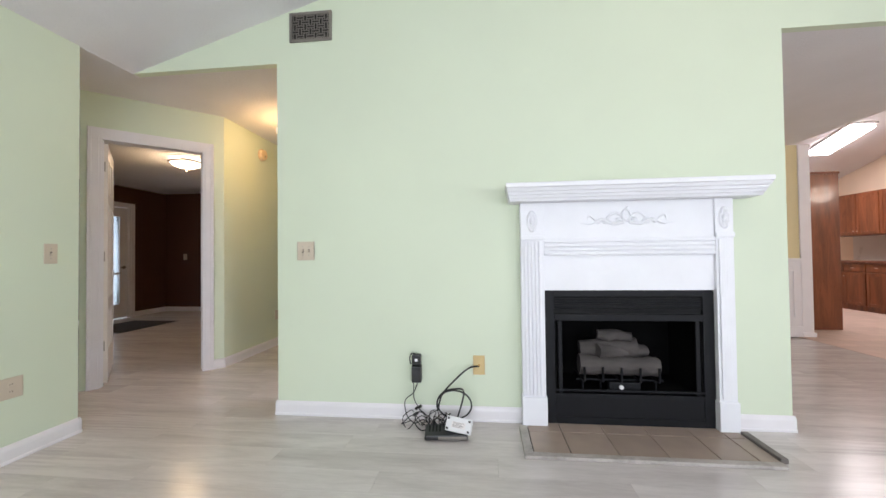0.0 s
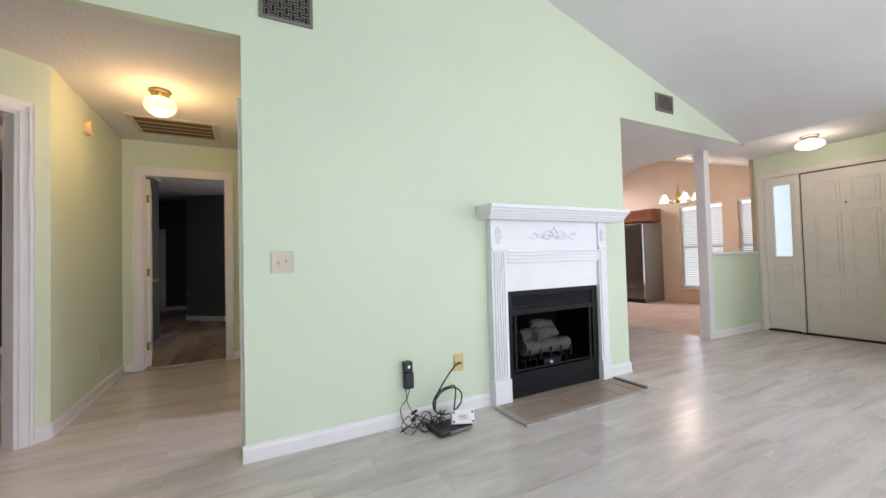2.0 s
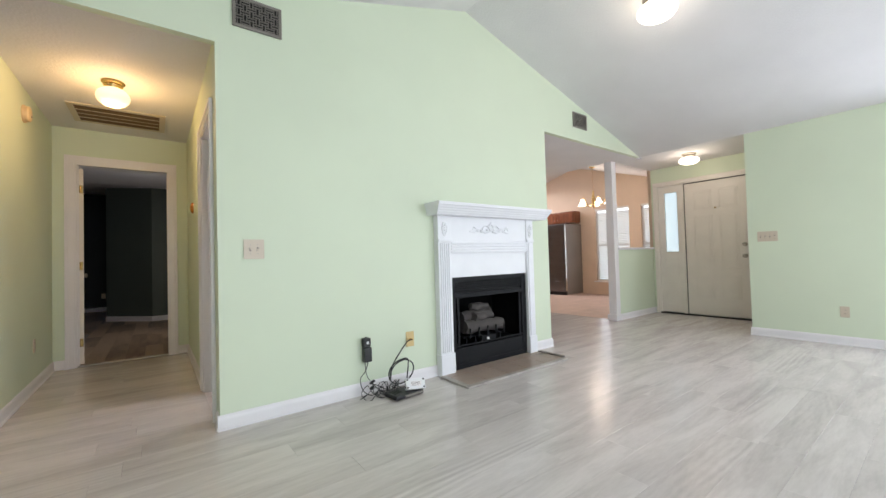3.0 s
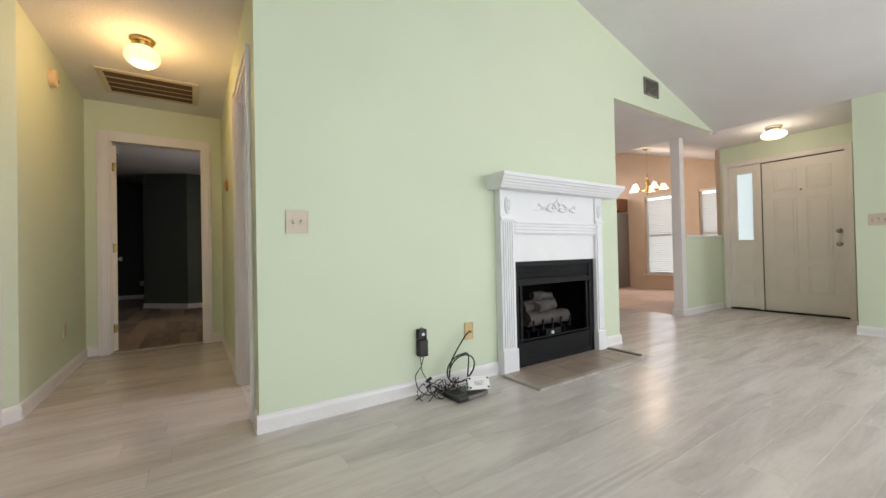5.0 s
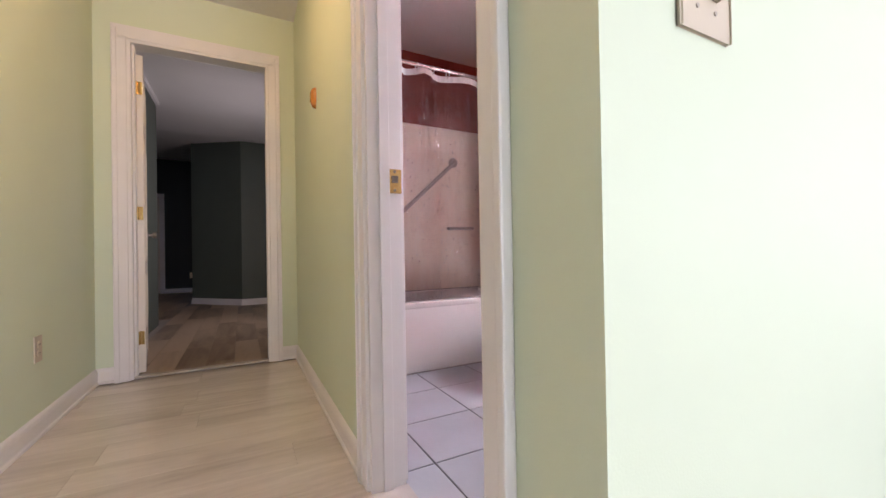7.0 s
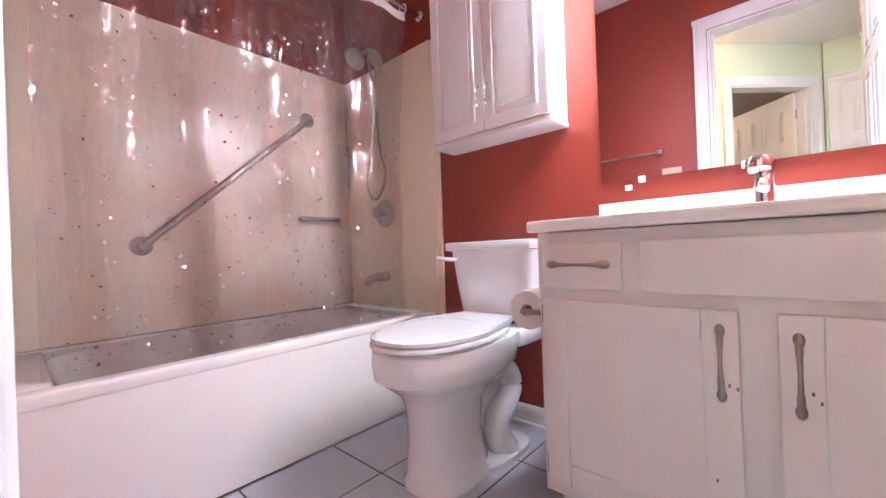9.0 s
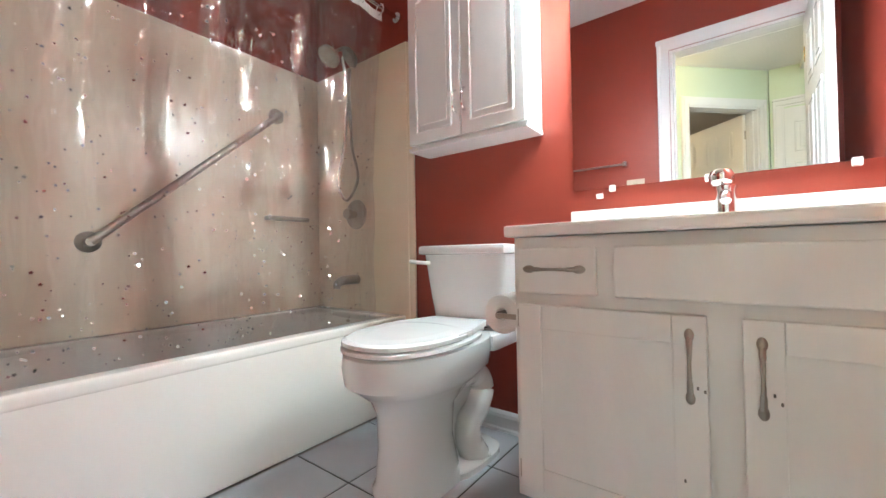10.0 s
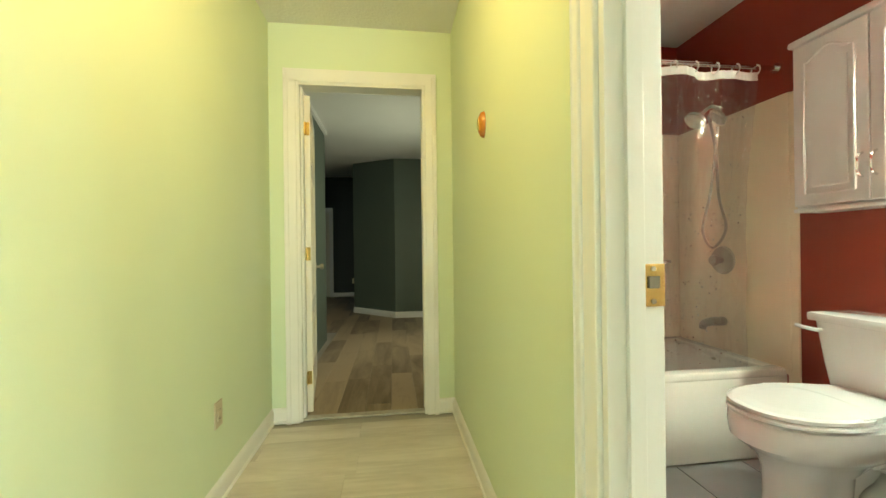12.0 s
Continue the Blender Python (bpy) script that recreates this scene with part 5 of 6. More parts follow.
pantry = thing("pantry_cabinet", (4.95, 6.75, 0), "tall cherry wood pantry cabinet side", "cabinet")
part("side_panel", boxed(4.63, 6.50, 0.0, 5.02, 6.525, 2.28, 0.002), CHERRY, pantry)
part("body", boxed(4.66, 6.525, 0.09, 5.01, 7.10, 2.28, 0.002), CHERRY, pantry)
part("cornice", boxed(4.61, 6.485, 2.28, 5.03, 7.12, 2.32, 0.01), CHERRY, pantry)
# wainscot wall
wn = tagged(thing("wainscot", (3.0, 6.0, 0), "white panelled wainscot on the dining wall", "wainscot"), kind="structure")
part("board", boxed(1.82, 5.985, 0.0, 4.10, 6.0, 1.02, 0.002), TRIM, wn)
part("rail", boxed(1.82, 5.965, 1.02, 4.10, 6.0, 1.06, 0.006), TRIM, wn)
part("base_rail", boxed(1.82, 5.97, 0.0, 4.10, 5.985, 0.14, 0.005), TRIM, wn)
for i in range(4):
    x0 = 1.95 + i * 0.55
    bm = bmesh.new()
    for q in ((x0, 0.25, x0 + 0.02, 0.9), (x0 + 0.4, 0.25, x0 + 0.42, 0.9), (x0 + 0.02, 0.25, x0 + 0.4, 0.27), (x0 + 0.02, 0.88, x0 + 0.4, 0.9)):
        box(bm, q[0], 5.975, q[1], q[2], 5.986, q[3], 0.003)
    part("panel_moulding", bm, TRIM, wn)
ep = tagged(thing("end_post", (4.16, 6.05, 0), "white wooden post at the end of the dining wall", "post"), kind="structure")
part("shaft", boxed(4.10, 5.98, 0, 4.24, 6.13, 2.60, 0.005), TRIM, ep)
part("plinth", boxed(4.09, 5.965, 0, 4.26, 6.14, 0.06, 0.006), TRIM, ep)


# ---- bathroom ----
def loft(bm, sections, seg=36, cap=True):
    """Rings of (cx, cy, z, half-length front, half-length back, half-width, squareness)."""
    rings = []
    for cx, cy, z, rf, rb, ry, sq in sections:
        ring = []
        for i in range(seg):
            a = 2 * math.pi * i / seg
            c, s = math.cos(a), math.sin(a)
            ex = 2 / sq
            ux, uy = math.copysign(abs(c) ** ex, c), math.copysign(abs(s) ** ex, s)
            ring.append(bm.verts.new((cx + ux * (rb if c > 0 else rf), cy + uy * ry, z)))
        rings.append(ring)
    for a, b in zip(rings, rings[1:]):
        for i in range(seg):
            bm.faces.new((a[i], a[(i + 1) % seg], b[(i + 1) % seg], b[i]))
    if cap:
        bm.faces.new(rings[0][::-1])
        bm.faces.new(rings[-1])
    bmesh.ops.recalc_face_normals(bm, faces=bm.faces)
    return bm


TY = 4.55
wc = thing("toilet", (-0.35, TY, 0), "white porcelain toilet with closed lid beside the tub", "toilet")
part("pedestal", loft(bmesh.new(), [
    (-0.47, TY, 0.001, 0.185, 0.24, 0.125, 2.8), (-0.47, TY, 0.02, 0.185, 0.24, 0.125, 2.8), (-0.475, TY, 0.04, 0.175, 0.15, 0.112, 2.6), (-0.48, TY, 0.16, 0.165, 0.13, 0.100, 2.5), (-0.475, TY, 0.27, 0.175, 0.14, 0.104, 2.4),
    (-0.46, TY, 0.325, 0.215, 0.19, 0.128, 2.3), (-0.45, TY, 0.362, 0.275, 0.25, 0.168, 2.3), (-0.45, TY, 0.392, 0.314, 0.32, 0.190, 2.3), (-0.45, TY, 0.44, 0.322, 0.33, 0.194, 2.3), (-0.45, TY, 0.485, 0.318, 0.33, 0.192, 2.3), (-0.45, TY, 0.492, 0.308, 0.32, 0.182, 2.3)]), PORCELAIN, wc, smooth=True)
part("neck", loft(bmesh.new(), [(-0.28, TY, 0.02, 0.14, 0.13, 0.07, 2.6), (-0.28, TY, 0.20, 0.16, 0.10, 0.06, 2.5), (-0.26, TY, 0.34, 0.16, 0.11, 0.08, 2.5), (-0.22, TY, 0.44, 0.16, 0.16, 0.12, 2.8)]), PORCELAIN, wc, smooth=True)
part("deck", boxed(-0.235, TY - 0.17, 0.42, -0.015, TY + 0.17, 0.487, 0.02), PORCELAIN, wc, smooth=True)
for s in (-1, 1):
    part("trapway", tube(bmesh.new(), [(-0.40, TY + s * 0.070, 0.30), (-0.33, TY + s * 0.085, 0.345), (-0.24, TY + s * 0.085, 0.33), (-0.195, TY + s * 0.085, 0.27), (-0.235, TY + s * 0.09, 0.205), (-0.30, TY + s * 0.09, 0.16), (-0.30, TY + s * 0.09, 0.09), (-0.25, TY + s * 0.09, 0.02)], [0.035, 0.045, 0.052, 0.052, 0.050, 0.050, 0.052, 0.055], 16, 6), PORCELAIN, wc, smooth=True)
    part("bolt_cap", lathe(bmesh.new(), pose(-0.24, TY + s * 0.135, 0.018), [(0.016, 0), (0.015, 0.012), (0.008, 0.02), (0, 0.021)], 14), PORCELAIN, wc, smooth=True)
part("foot", loft(bmesh.new(), [(-0.25, TY, 0.0, 0.20, 0.16, 0.15, 3.2), (-0.25, TY, 0.022, 0.20, 0.16, 0.15, 3.2), (-0.25, TY, 0.035, 0.18, 0.14, 0.13, 3.0)]), PORCELAIN, wc, smooth=True)
part("seat", loft(bmesh.new(), [(-0.48, TY, 0.495, 0.285, 0.27, 0.190, 2.3), (-0.48, TY, 0.499, 0.292, 0.275, 0.195, 2.3), (-0.48, TY, 0.509, 0.292, 0.275, 0.195, 2.3), (-0.48, TY, 0.512, 0.286, 0.27, 0.190, 2.3)]), PORCELAIN, wc, smooth=True)
bm = loft(bmesh.new(), [(-0.48, TY, 0.515, 0.28, 0.12, 0.187, 2.3), (-0.48, TY, 0.519, 0.288, 0.13, 0.193, 2.3), (-0.48, TY, 0.531, 0.288, 0.13, 0.193, 2.3), (-0.48, TY, 0.537, 0.272, 0.12, 0.178, 2.3), (-0.48, TY, 0.5385, 0.21, 0.10, 0.12, 2.3)])
prism(bm, [(-0.485, TY - 0.188), (-0.40, TY - 0.178), (-0.20, TY - 0.118), (-0.193, TY - 0.105), (-0.193, TY + 0.105), (-0.20, TY + 0.118), (-0.40, TY + 0.178), (-0.485, TY + 0.188)], "z", 0.516, 0.5365)
part("lid", bm, PORCELAIN, wc, "closed flat lid with a squared hinge end")
for s in (-1, 1):
    part("lid_hinge", boxed(-0.215, TY + s * 0.075 - 0.02, 0.465, -0.175, TY + s * 0.075 + 0.02, 0.53, 0.006), PORCELAIN, wc)
part("tank", loft(bmesh.new(), [(-0.10, TY, 0.503, 0.065, 0.07, 0.150, 6), (-0.10, TY, 0.515, 0.080, 0.085, 0.168, 7), (-0.10, TY, 0.62, 0.092, 0.10, 0.182, 8), (-0.10, TY, 0.80, 0.105, 0.105, 0.205, 9)]), PORCELAIN, wc, smooth=True)
part("tank_gasket", boxed(-0.15, TY - 0.07, 0.48, -0.05, TY + 0.07, 0.506, 0.004), BLACKPLASTIC, wc)
part("tank_lid", boxed(-0.222, TY - 0.216, 0.80, 0.012, TY + 0.216, 0.84, 0.014), PORCELAIN, wc, smooth=True)
part("flush_lever", tube(bmesh.new(), [(-0.205, TY + 0.165, 0.765), (-0.228, TY + 0.17, 0.765), (-0.235, TY + 0.21, 0.768), (-0.232, TY + 0.25, 0.772)], 0.009), PORCELAIN, wc, smooth=True)

# toilet paper on the vanity side
tp = thing("toilet_paper", (-0.36, 4.215, 0.60), "toilet paper roll on a holder beside the vanity", "toilet paper")
bm = lathe(bmesh.new(), pose(-0.40, 4.225, 0.61, 0, 90, 0), [(0.02, -0.052), (0.060, -0.052), (0.062, -0.048), (0.062, 0.048), (0.060, 0.052), (0.02, 0.052), (0.02, -0.052)], 32)
part("roll", bm, PAPER, tp, smooth=True)
part("spindle", rod(bmesh.new(), (-0.47, 4.225, 0.61), (-0.33, 4.225, 0.61), 0.012), GREYWOOD_DARK, tp, smooth=True)
for x in (-0.475, -0.325):
    part("bracket", boxed(x - 0.006, 4.1445, 0.602, x + 0.006, 4.232, 0.618, 0.003), PEWTER, tp)

# vanity
VX, VY0, VY1 = -0.515, 3.135, 4.145
van = thing("vanity_cabinet", (-0.25, 3.64, 0), "cream painted vanity cabinet with pewter spoon pulls", "vanity")
part("body", boxed(VX, VY0, 0.115, 0.028, VY1, 0.845, 0.002), VANITY, van)
part("toe_kick", boxed(VX + 0.06, VY0, 0.0, 0.028, VY1 - 0.02, 0.115, 0.002), VANITY, van)
part("base_moulding", boxed(VX + 0.02, VY0, 0.0, VX + 0.06, VY1 - 0.01, 0.05, 0.012), VANITY, van)


def spoon_pull(parent, y, z, upright):
    m = pose(VX - 0.017, y, z, 0, 0, 0) if upright else pose(VX - 0.017, y, z, 90, 0, 0)
    bm = tube(bmesh.new(), [m @ Vector((-0.008, 0, -0.062)), m @ Vector((-0.014, 0, -0.03)), m @ Vector((-0.016, 0, 0)), m @ Vector((-0.014, 0, 0.03)), m @ Vector((-0.008, 0, 0.062))], [0.006, 0.0045, 0.004, 0.0045, 0.006], 8, 5)
    for s in (-1, 1):
        lathe(bm, m @ pose(0, 0, s * 0.068, 0, -90, 0), [(0, 0.014), (0.006, 0.012), (0.011, 0.006), (0.012, -0.001), (0, -0.002)], 16, 1.5, 0.95)
    part("spoon_pull", bm, PEWTER, parent, "worn pewter spoon-shaped pull", smooth=True)


def front_panel(name, y0, y1, z0, z1, raised):
    p = part(name, boxed(VX - 0.019, y0, z0, VX - 0.001, y1, z1, 0.005), VANITY, van)
    if raised:
        w = 0.065
        for q in ((y0, z0, y0 + w, z1), (y1 - w, z0, y1, z1), (y0 + w, z0, y1 - w, z0 + w), (y0 + w, z1 - w, y1 - w, z1)):
            part("stile" if q[3] - q[1] > 0.2 else "rail", boxed(VX - 0.0245, q[0] + 0.0002, q[1] + 0.0002, VX - 0.0185, q[2] - 0.0002, q[3] - 0.0002, 0.003), VANITY, p)
    return p


d = front_panel("drawer", 3.915, 4.125, 0.69, 0.815, False)
spoon_pull(d, 4.025, 0.757, False)
front_panel("false_drawer", 3.40, 3.875, 0.69, 0.815, False)
d2 = front_panel("drawer", 3.15, 3.36, 0.69, 0.815, False)
spoon_pull(d2, 3.255, 0.757, False)
d = front_panel("door", 3.69, 4.125, 0.155, 0.66, True)
spoon_pull(d, 3.722, 0.55, True)
for z in (0.62, 0.20):
    part("hinge", boxed(VX - 0.018, 4.1255, z - 0.025, VX - 0.002, 4.131, z + 0.025, 0.002), PEWTER, d)
d = front_panel("door", 3.18, 3.63, 0.155, 0.66, True)
spoon_pull(d, 3.60, 0.545, True)
bm = bmesh.new()
for y, z in ((3.695, 0.50), (3.708, 0.505), (3.583, 0.515), (3.572, 0.50), (3.735, 0.30), (3.60, 0.22), (3.9, 0.17)):
    box(bm, VX - 0.0264, y - 0.002, z - 0.003, VX - 0.0252, y + 0.002, z + 0.004)
part("paint_chip", bm, GREYWOOD_DARK, van)["kind"] = "stuff"
top = thing("countertop", (-0.25, 3.64, 0.845), "white cultured marble vanity top with moulded backsplash", "countertop")
part("slab", boxed(VX - 0.03, VY0 - 0.01, 0.847, 0.028, VY1 + 0.02, 0.880, 0.008), COUNTER, top)
part("backsplash", boxed(0.005, VY0, 0.880, 0.028, 4.155, 0.962, 0.006), COUNTER, top)
part("basin_rim", lathe(bmesh.new(), pose(-0.26, 3.64, 0.8795), [(0.16, 0.0), (0.172, 0.006), (0.165, 0.008), (0.15, 0.002), (0.13, 0.001), (0, 0.0006)], 40, 1.0, 1.3), COUNTER, top, smooth=True)
fc = thing("faucet", (-0.06, 3.655, 0.88), "single-handle chrome faucet on the vanity top", "faucet")
part("body", lathe(bmesh.new(), pose(-0.06, 3.655, 0.88), [(0.032, 0), (0.033, 0.01), (0.026, 0.016), (0.026, 0.10), (0.030, 0.112), (0.030, 0.116), (0, 0.116)], 28), CHROME, fc, smooth=True)
part("spout", tube(bmesh.new(), [(-0.07, 3.655, 0.945), (-0.12, 3.655, 0.962), (-0.17, 3.655, 0.958), (-0.185, 3.655, 0.94)], 0.014, 12), CHROME, fc, smooth=True)
part("handle", lathe(bmesh.new(), pose(-0.06, 3.665, 0.996), [(0, 0), (0.024, 0.001), (0.032, 0.012), (0.034, 0.035), (0.026, 0.05), (0.012, 0.055), (0, 0.056)], 24), CHROME, fc, "dark chrome knob", smooth=True)

vl = thing("vanity_light", (0.0, 3.64, 2.12), "chrome vanity light bar with three lit bell shades", "wall light")
part("bar", boxed(0.0, 3.22, 2.09, 0.029, 4.08, 2.18, 0.008), CHROME, vl)
for y in (3.37, 3.66, 3.95):
    arm = part("arm", tube(bmesh.new(), [(0.0, y, 2.13), (-0.09, y, 2.16), (-0.17, y, 2.12), (-0.17, y, 2.06)], 0.010), CHROME, vl, smooth=True)
    part("shade", lathe(bmesh.new(), pose(-0.17, y, 2.06), [(0.018, 0.005), (0.035, -0.005), (0.045, -0.05), (0.062, -0.09), (0.080, -0.115), (0.077, -0.115), (0.058, -0.088), (0.041, -0.05), (0.03, -0.01)], 24), BELLGLASS, arm, "lit bell glass shade", smooth=True)

# mirror
mi = thing("wall_mirror", (0.025, 3.65, 1.04), "frameless wall mirror held by clear plastic clips", "mirror")
part("glass", boxed(0.022, 3.135, 1.045, 0.029, 4.145, 2.03), MIRROR, mi)
for y in (4.0, 3.70, 3.36):
    part("clip", boxed(0.014, y - 0.011, 1.028, 0.029, y + 0.011, 1.052, 0.003), WHITEPLASTIC, mi, "clear plastic clip")
hooks = thing("wall_hook", (0.03, 4.05, 1.01), "small white plastic hook on the red wall", "hook")
part("pad", boxed(0.020, 4.035, 1.005, 0.0298, 4.06, 1.025, 0.003), WHITEPLASTIC, hooks)

# wall cabinet over the toilet
wcab = thing("wall_cabinet", (-0.05, 4.59, 1.32), "white thermofoil wall cabinet with two arched doors", "cabinet")
CX0, CY0, CY1, CZ0, CZ1 = -0.135, 4.275, 4.885, 1.315, 2.10
part("body", boxed(CX0 + 0.022, CY0, CZ0, 0.029, CY1, CZ1, 0.002), TRIM, wcab)
part("cornice", boxed(CX0 - 0.012, CY0 - 0.014, CZ1, 0.029, CY1 + 0.014, CZ1 + 0.03, 0.009), TRIM, wcab)
part("bottom_lip", boxed(CX0 + 0.004, CY0 - 0.005, CZ0 - 0.018, 0.029, CY1 + 0.005, CZ0 + 0.001, 0.005), TRIM, wcab)
mid = (CY0 + CY1) / 2
for y0, y1 in ((CY0 + 0.003, mid - 0.002), (mid + 0.002, CY1 - 0.003)):
    d = part("door", boxed(CX0, y0, CZ0 + 0.01, CX0 + 0.02, y1, CZ1 - 0.006, 0.005), TRIM, wcab)
    a, b, lo, hi = y0 + 0.05, y1 - 0.05, CZ0 + 0.065, CZ1 - 0.10
    arch = [(a, lo)] + [(b, lo)] + [(b + (a - b) * k / 12, hi + 0.045 * math.sin(math.pi * k / 12) ** 2) for k in range(13)]
    bm = tube(bmesh.new(), [(CX0 - 0.001, y, z) for y, z in arch] + [(CX0 - 0.001, a, lo)], 0.006, 6, 1)
    inner = [(mid_y + (y - mid_y) * 0.78, lo + 0.03 + (z - lo) * 0.90) for mid_y in [(a + b) / 2] for y, z in arch]
    prism(bm, inner, "x", CX0 - 0.005, CX0 + 0.001)
    part("panel", bm, TRIM, d)
    hy = y1 - 0.022 if y0 < mid - 0.1 else y0 + 0.022
    part("handle", tube(bmesh.new(), [(CX0 - 0.002, hy, 1.425), (CX0 - 0.026, hy, 1.44), (CX0 - 0.030, hy, 1.475), (CX0 - 0.026, hy, 1.51), (CX0 - 0.002, hy, 1.525)], 0.005, 8), CHROME, d, "curved chrome handle", smooth=True)

# tub and surround
tub = thing("bathtub", (-0.75, 5.45, 0), "white enamel alcove bathtub", "bathtub")
TX0, TX1, TY0, TY1, TZ = -1.543, 0.028, 5.06, 5.848, 0.475
part("apron", boxed(TX0, TY0 + 0.003, 0.002, TX1, TY0 + 0.05, TZ - 0.01, 0.010), TUBWHITE, tub, smooth=True)
bm = bmesh.new()
box(bm, TX0, TY0, TZ - 0.045, TX1, TY0 + 0.075, TZ, 0.016, segments=4)
box(bm, TX0, TY1 - 0.07, TZ - 0.045, TX1, TY1, TZ, 0.016, segments=4)
box(bm, TX0, TY0 + 0.06, TZ - 0.045, TX0 + 0.09, TY1 - 0.05, TZ - 0.001, 0.016, segments=4)
box(bm, TX1 - 0.09, TY0 + 0.06, TZ - 0.045, TX1, TY1 - 0.05, TZ - 0.001, 0.016, segments=4)
part("rim", bm, TUBWHITE, tub, smooth=True)
bm = bmesh.new()
loft(bm, [(-0.757, 5.45, TZ - 0.02, 0.70, 0.70, 0.33, 6), (-0.757, 5.45, 0.30, 0.66, 0.67, 0.31, 5), (-0.757, 5.45, 0.12, 0.60, 0.64, 0.27, 4), (-0.757, 5.45, 0.09, 0.50, 0.55, 0.2, 3)], cap=False)
bm.faces.new([v for v in bm.verts][-36:])
part("basin", bm, TUBWHITE, tub, smooth=True)
sur = thing("tub_surround", (-0.75, 5.84, 0.47), "almond fibreglass tub surround panels", "tub surround")
part("back_panel", boxed(TX0 + 0.012, 5.830, TZ, TX1 - 0.012, 5.848, 1.965, 0.006), SURROUND, sur)
part("end_panel", boxed(TX1 - 0.016, 5.03, TZ - 0.03, TX1, 5.83, 1.96, 0.006), SURROUND, sur)
part("end_panel", boxed(TX0, 5.03, TZ - 0.03, TX0 + 0.016, 5.83, 1.96, 0.006), SURROUND, sur)
part("edge_strip", boxed(TX1 - 0.012, 4.99, 0.0, TX1 + 0.001, 5.05, 1.955, 0.005), SURROUND, sur)
part("soap_shelf", boxed(-0.36, 5.775, 1.02, -0.09, 5.832, 1.045, 0.010), PEWTER, sur, "grey metal soap shelf")
gb = thing("grab_bar", (-0.7, 5.79, 1.2), "slanted stainless grab bar on the tub wall", "grab bar")
ga, gc = Vector((-1.13, 5.785, 0.88)), Vector((-0.28, 5.785, 1.65))
part("bar", rod(bmesh.new(), ga, gc, 0.018, seg=18), PEWTER, gb, smooth=True)
for p in (ga, gc):
    part("flange", lathe(bmesh.new(), Matrix.Translation((p.x, 5.83, p.z)) @ pose(0, 0, 0, 90), [(0.0, 0.0), (0.045, 0), (0.045, 0.01), (0.02, 0.02), (0.018, 0.055), (0, 0.055)], 24), PEWTER, gb, smooth=True)
sh = thing("shower_set", (0.0, 5.45, 1.9), "chrome hand shower with hose, valve and tub spout", "shower")
part("arm", tube(bmesh.new(), [(0.012, 5.45, 2.02), (-0.06, 5.45, 2.03), (-0.13, 5.45, 1.98)], 0.011), PEWTER, sh, smooth=True)
part("shower_head", lathe(bmesh.new(), pose(-0.17, 5.45, 1.94, 0, 40, 0), [(0.0, 0.05), (0.015, 0.05), (0.02, 0.03), (0.06, 0.01), (0.065, -0.01), (0.06, -0.015), (0, -0.012)], 24), PEWTER, sh, smooth=True)
part("hand_head", lathe(bmesh.new(), pose(-0.10, 5.36, 1.93, 20, 50, 0), [(0.0, 0.02), (0.05, 0.018), (0.06, 0.0), (0.05, -0.01), (0, -0.012)], 24), PEWTER, sh, smooth=True)
part("hose", tube(bmesh.new(), [(-0.08, 5.45, 1.97), (-0.05, 5.43, 1.75), (-0.04, 5.42, 1.45), (-0.05, 5.36, 1.25), (-0.05, 5.46, 1.13), (-0.05, 5.54, 1.25), (-0.05, 5.47, 1.5), (-0.08, 5.38, 1.88)], 0.008), PEWTER, sh, smooth=True)
part("valve_plate", lathe(bmesh.new(), pose(0.012, 5.45, 1.05, 0, -90, 0), [(0, 0.01), (0.085, 0.008), (0.09, 0)], 32), PEWTER, sh, smooth=True)
part("valve_handle", lathe(bmesh.new(), pose(0.0, 5.45, 1.05, 0, -90, 0), [(0.02, 0), (0.025, 0.03), (0.035, 0.05), (0.03, 0.065), (0, 0.068)], 20), PEWTER, sh, smooth=True)
part("spout", tube(bmesh.new(), [(0.012, 5.45, 0.66), (-0.08, 5.45, 0.66), (-0.13, 5.45, 0.645), (-0.14, 5.45, 0.615)], [0.028, 0.026, 0.024, 0.02], 14), PEWTER, sh, smooth=True)
part("overflow", lathe(bmesh.new(), pose(-0.06, 5.45, 0.40, 0, -90, 0), [(0, 0.006), (0.03, 0.004), (0.034, 0)], 20), PEWTER, sh, smooth=True)

# shower curtain
rodt = thing("curtain_rod", (-0.75, 5.10, 2.11), "chrome shower curtain rod", "curtain rod")
part("rod", rod(bmesh.new(), (-1.543, 5.10, 2.115), (0.028, 5.10, 2.115), 0.0125, seg=16), CHROME, rodt, smooth=True)
for x, s in ((-1.543, 1), (0.028, -1)):
    part("flange", rod(bmesh.new(), (x, 5.10, 2.115), (x + s * 0.012, 5.10, 2.115), 0.028, seg=20), CHROME, rodt, smooth=True)
cur = thing("shower_curtain", (-0.8, 5.12, 2.1), "clear vinyl shower curtain with silver star print", "shower curtain")


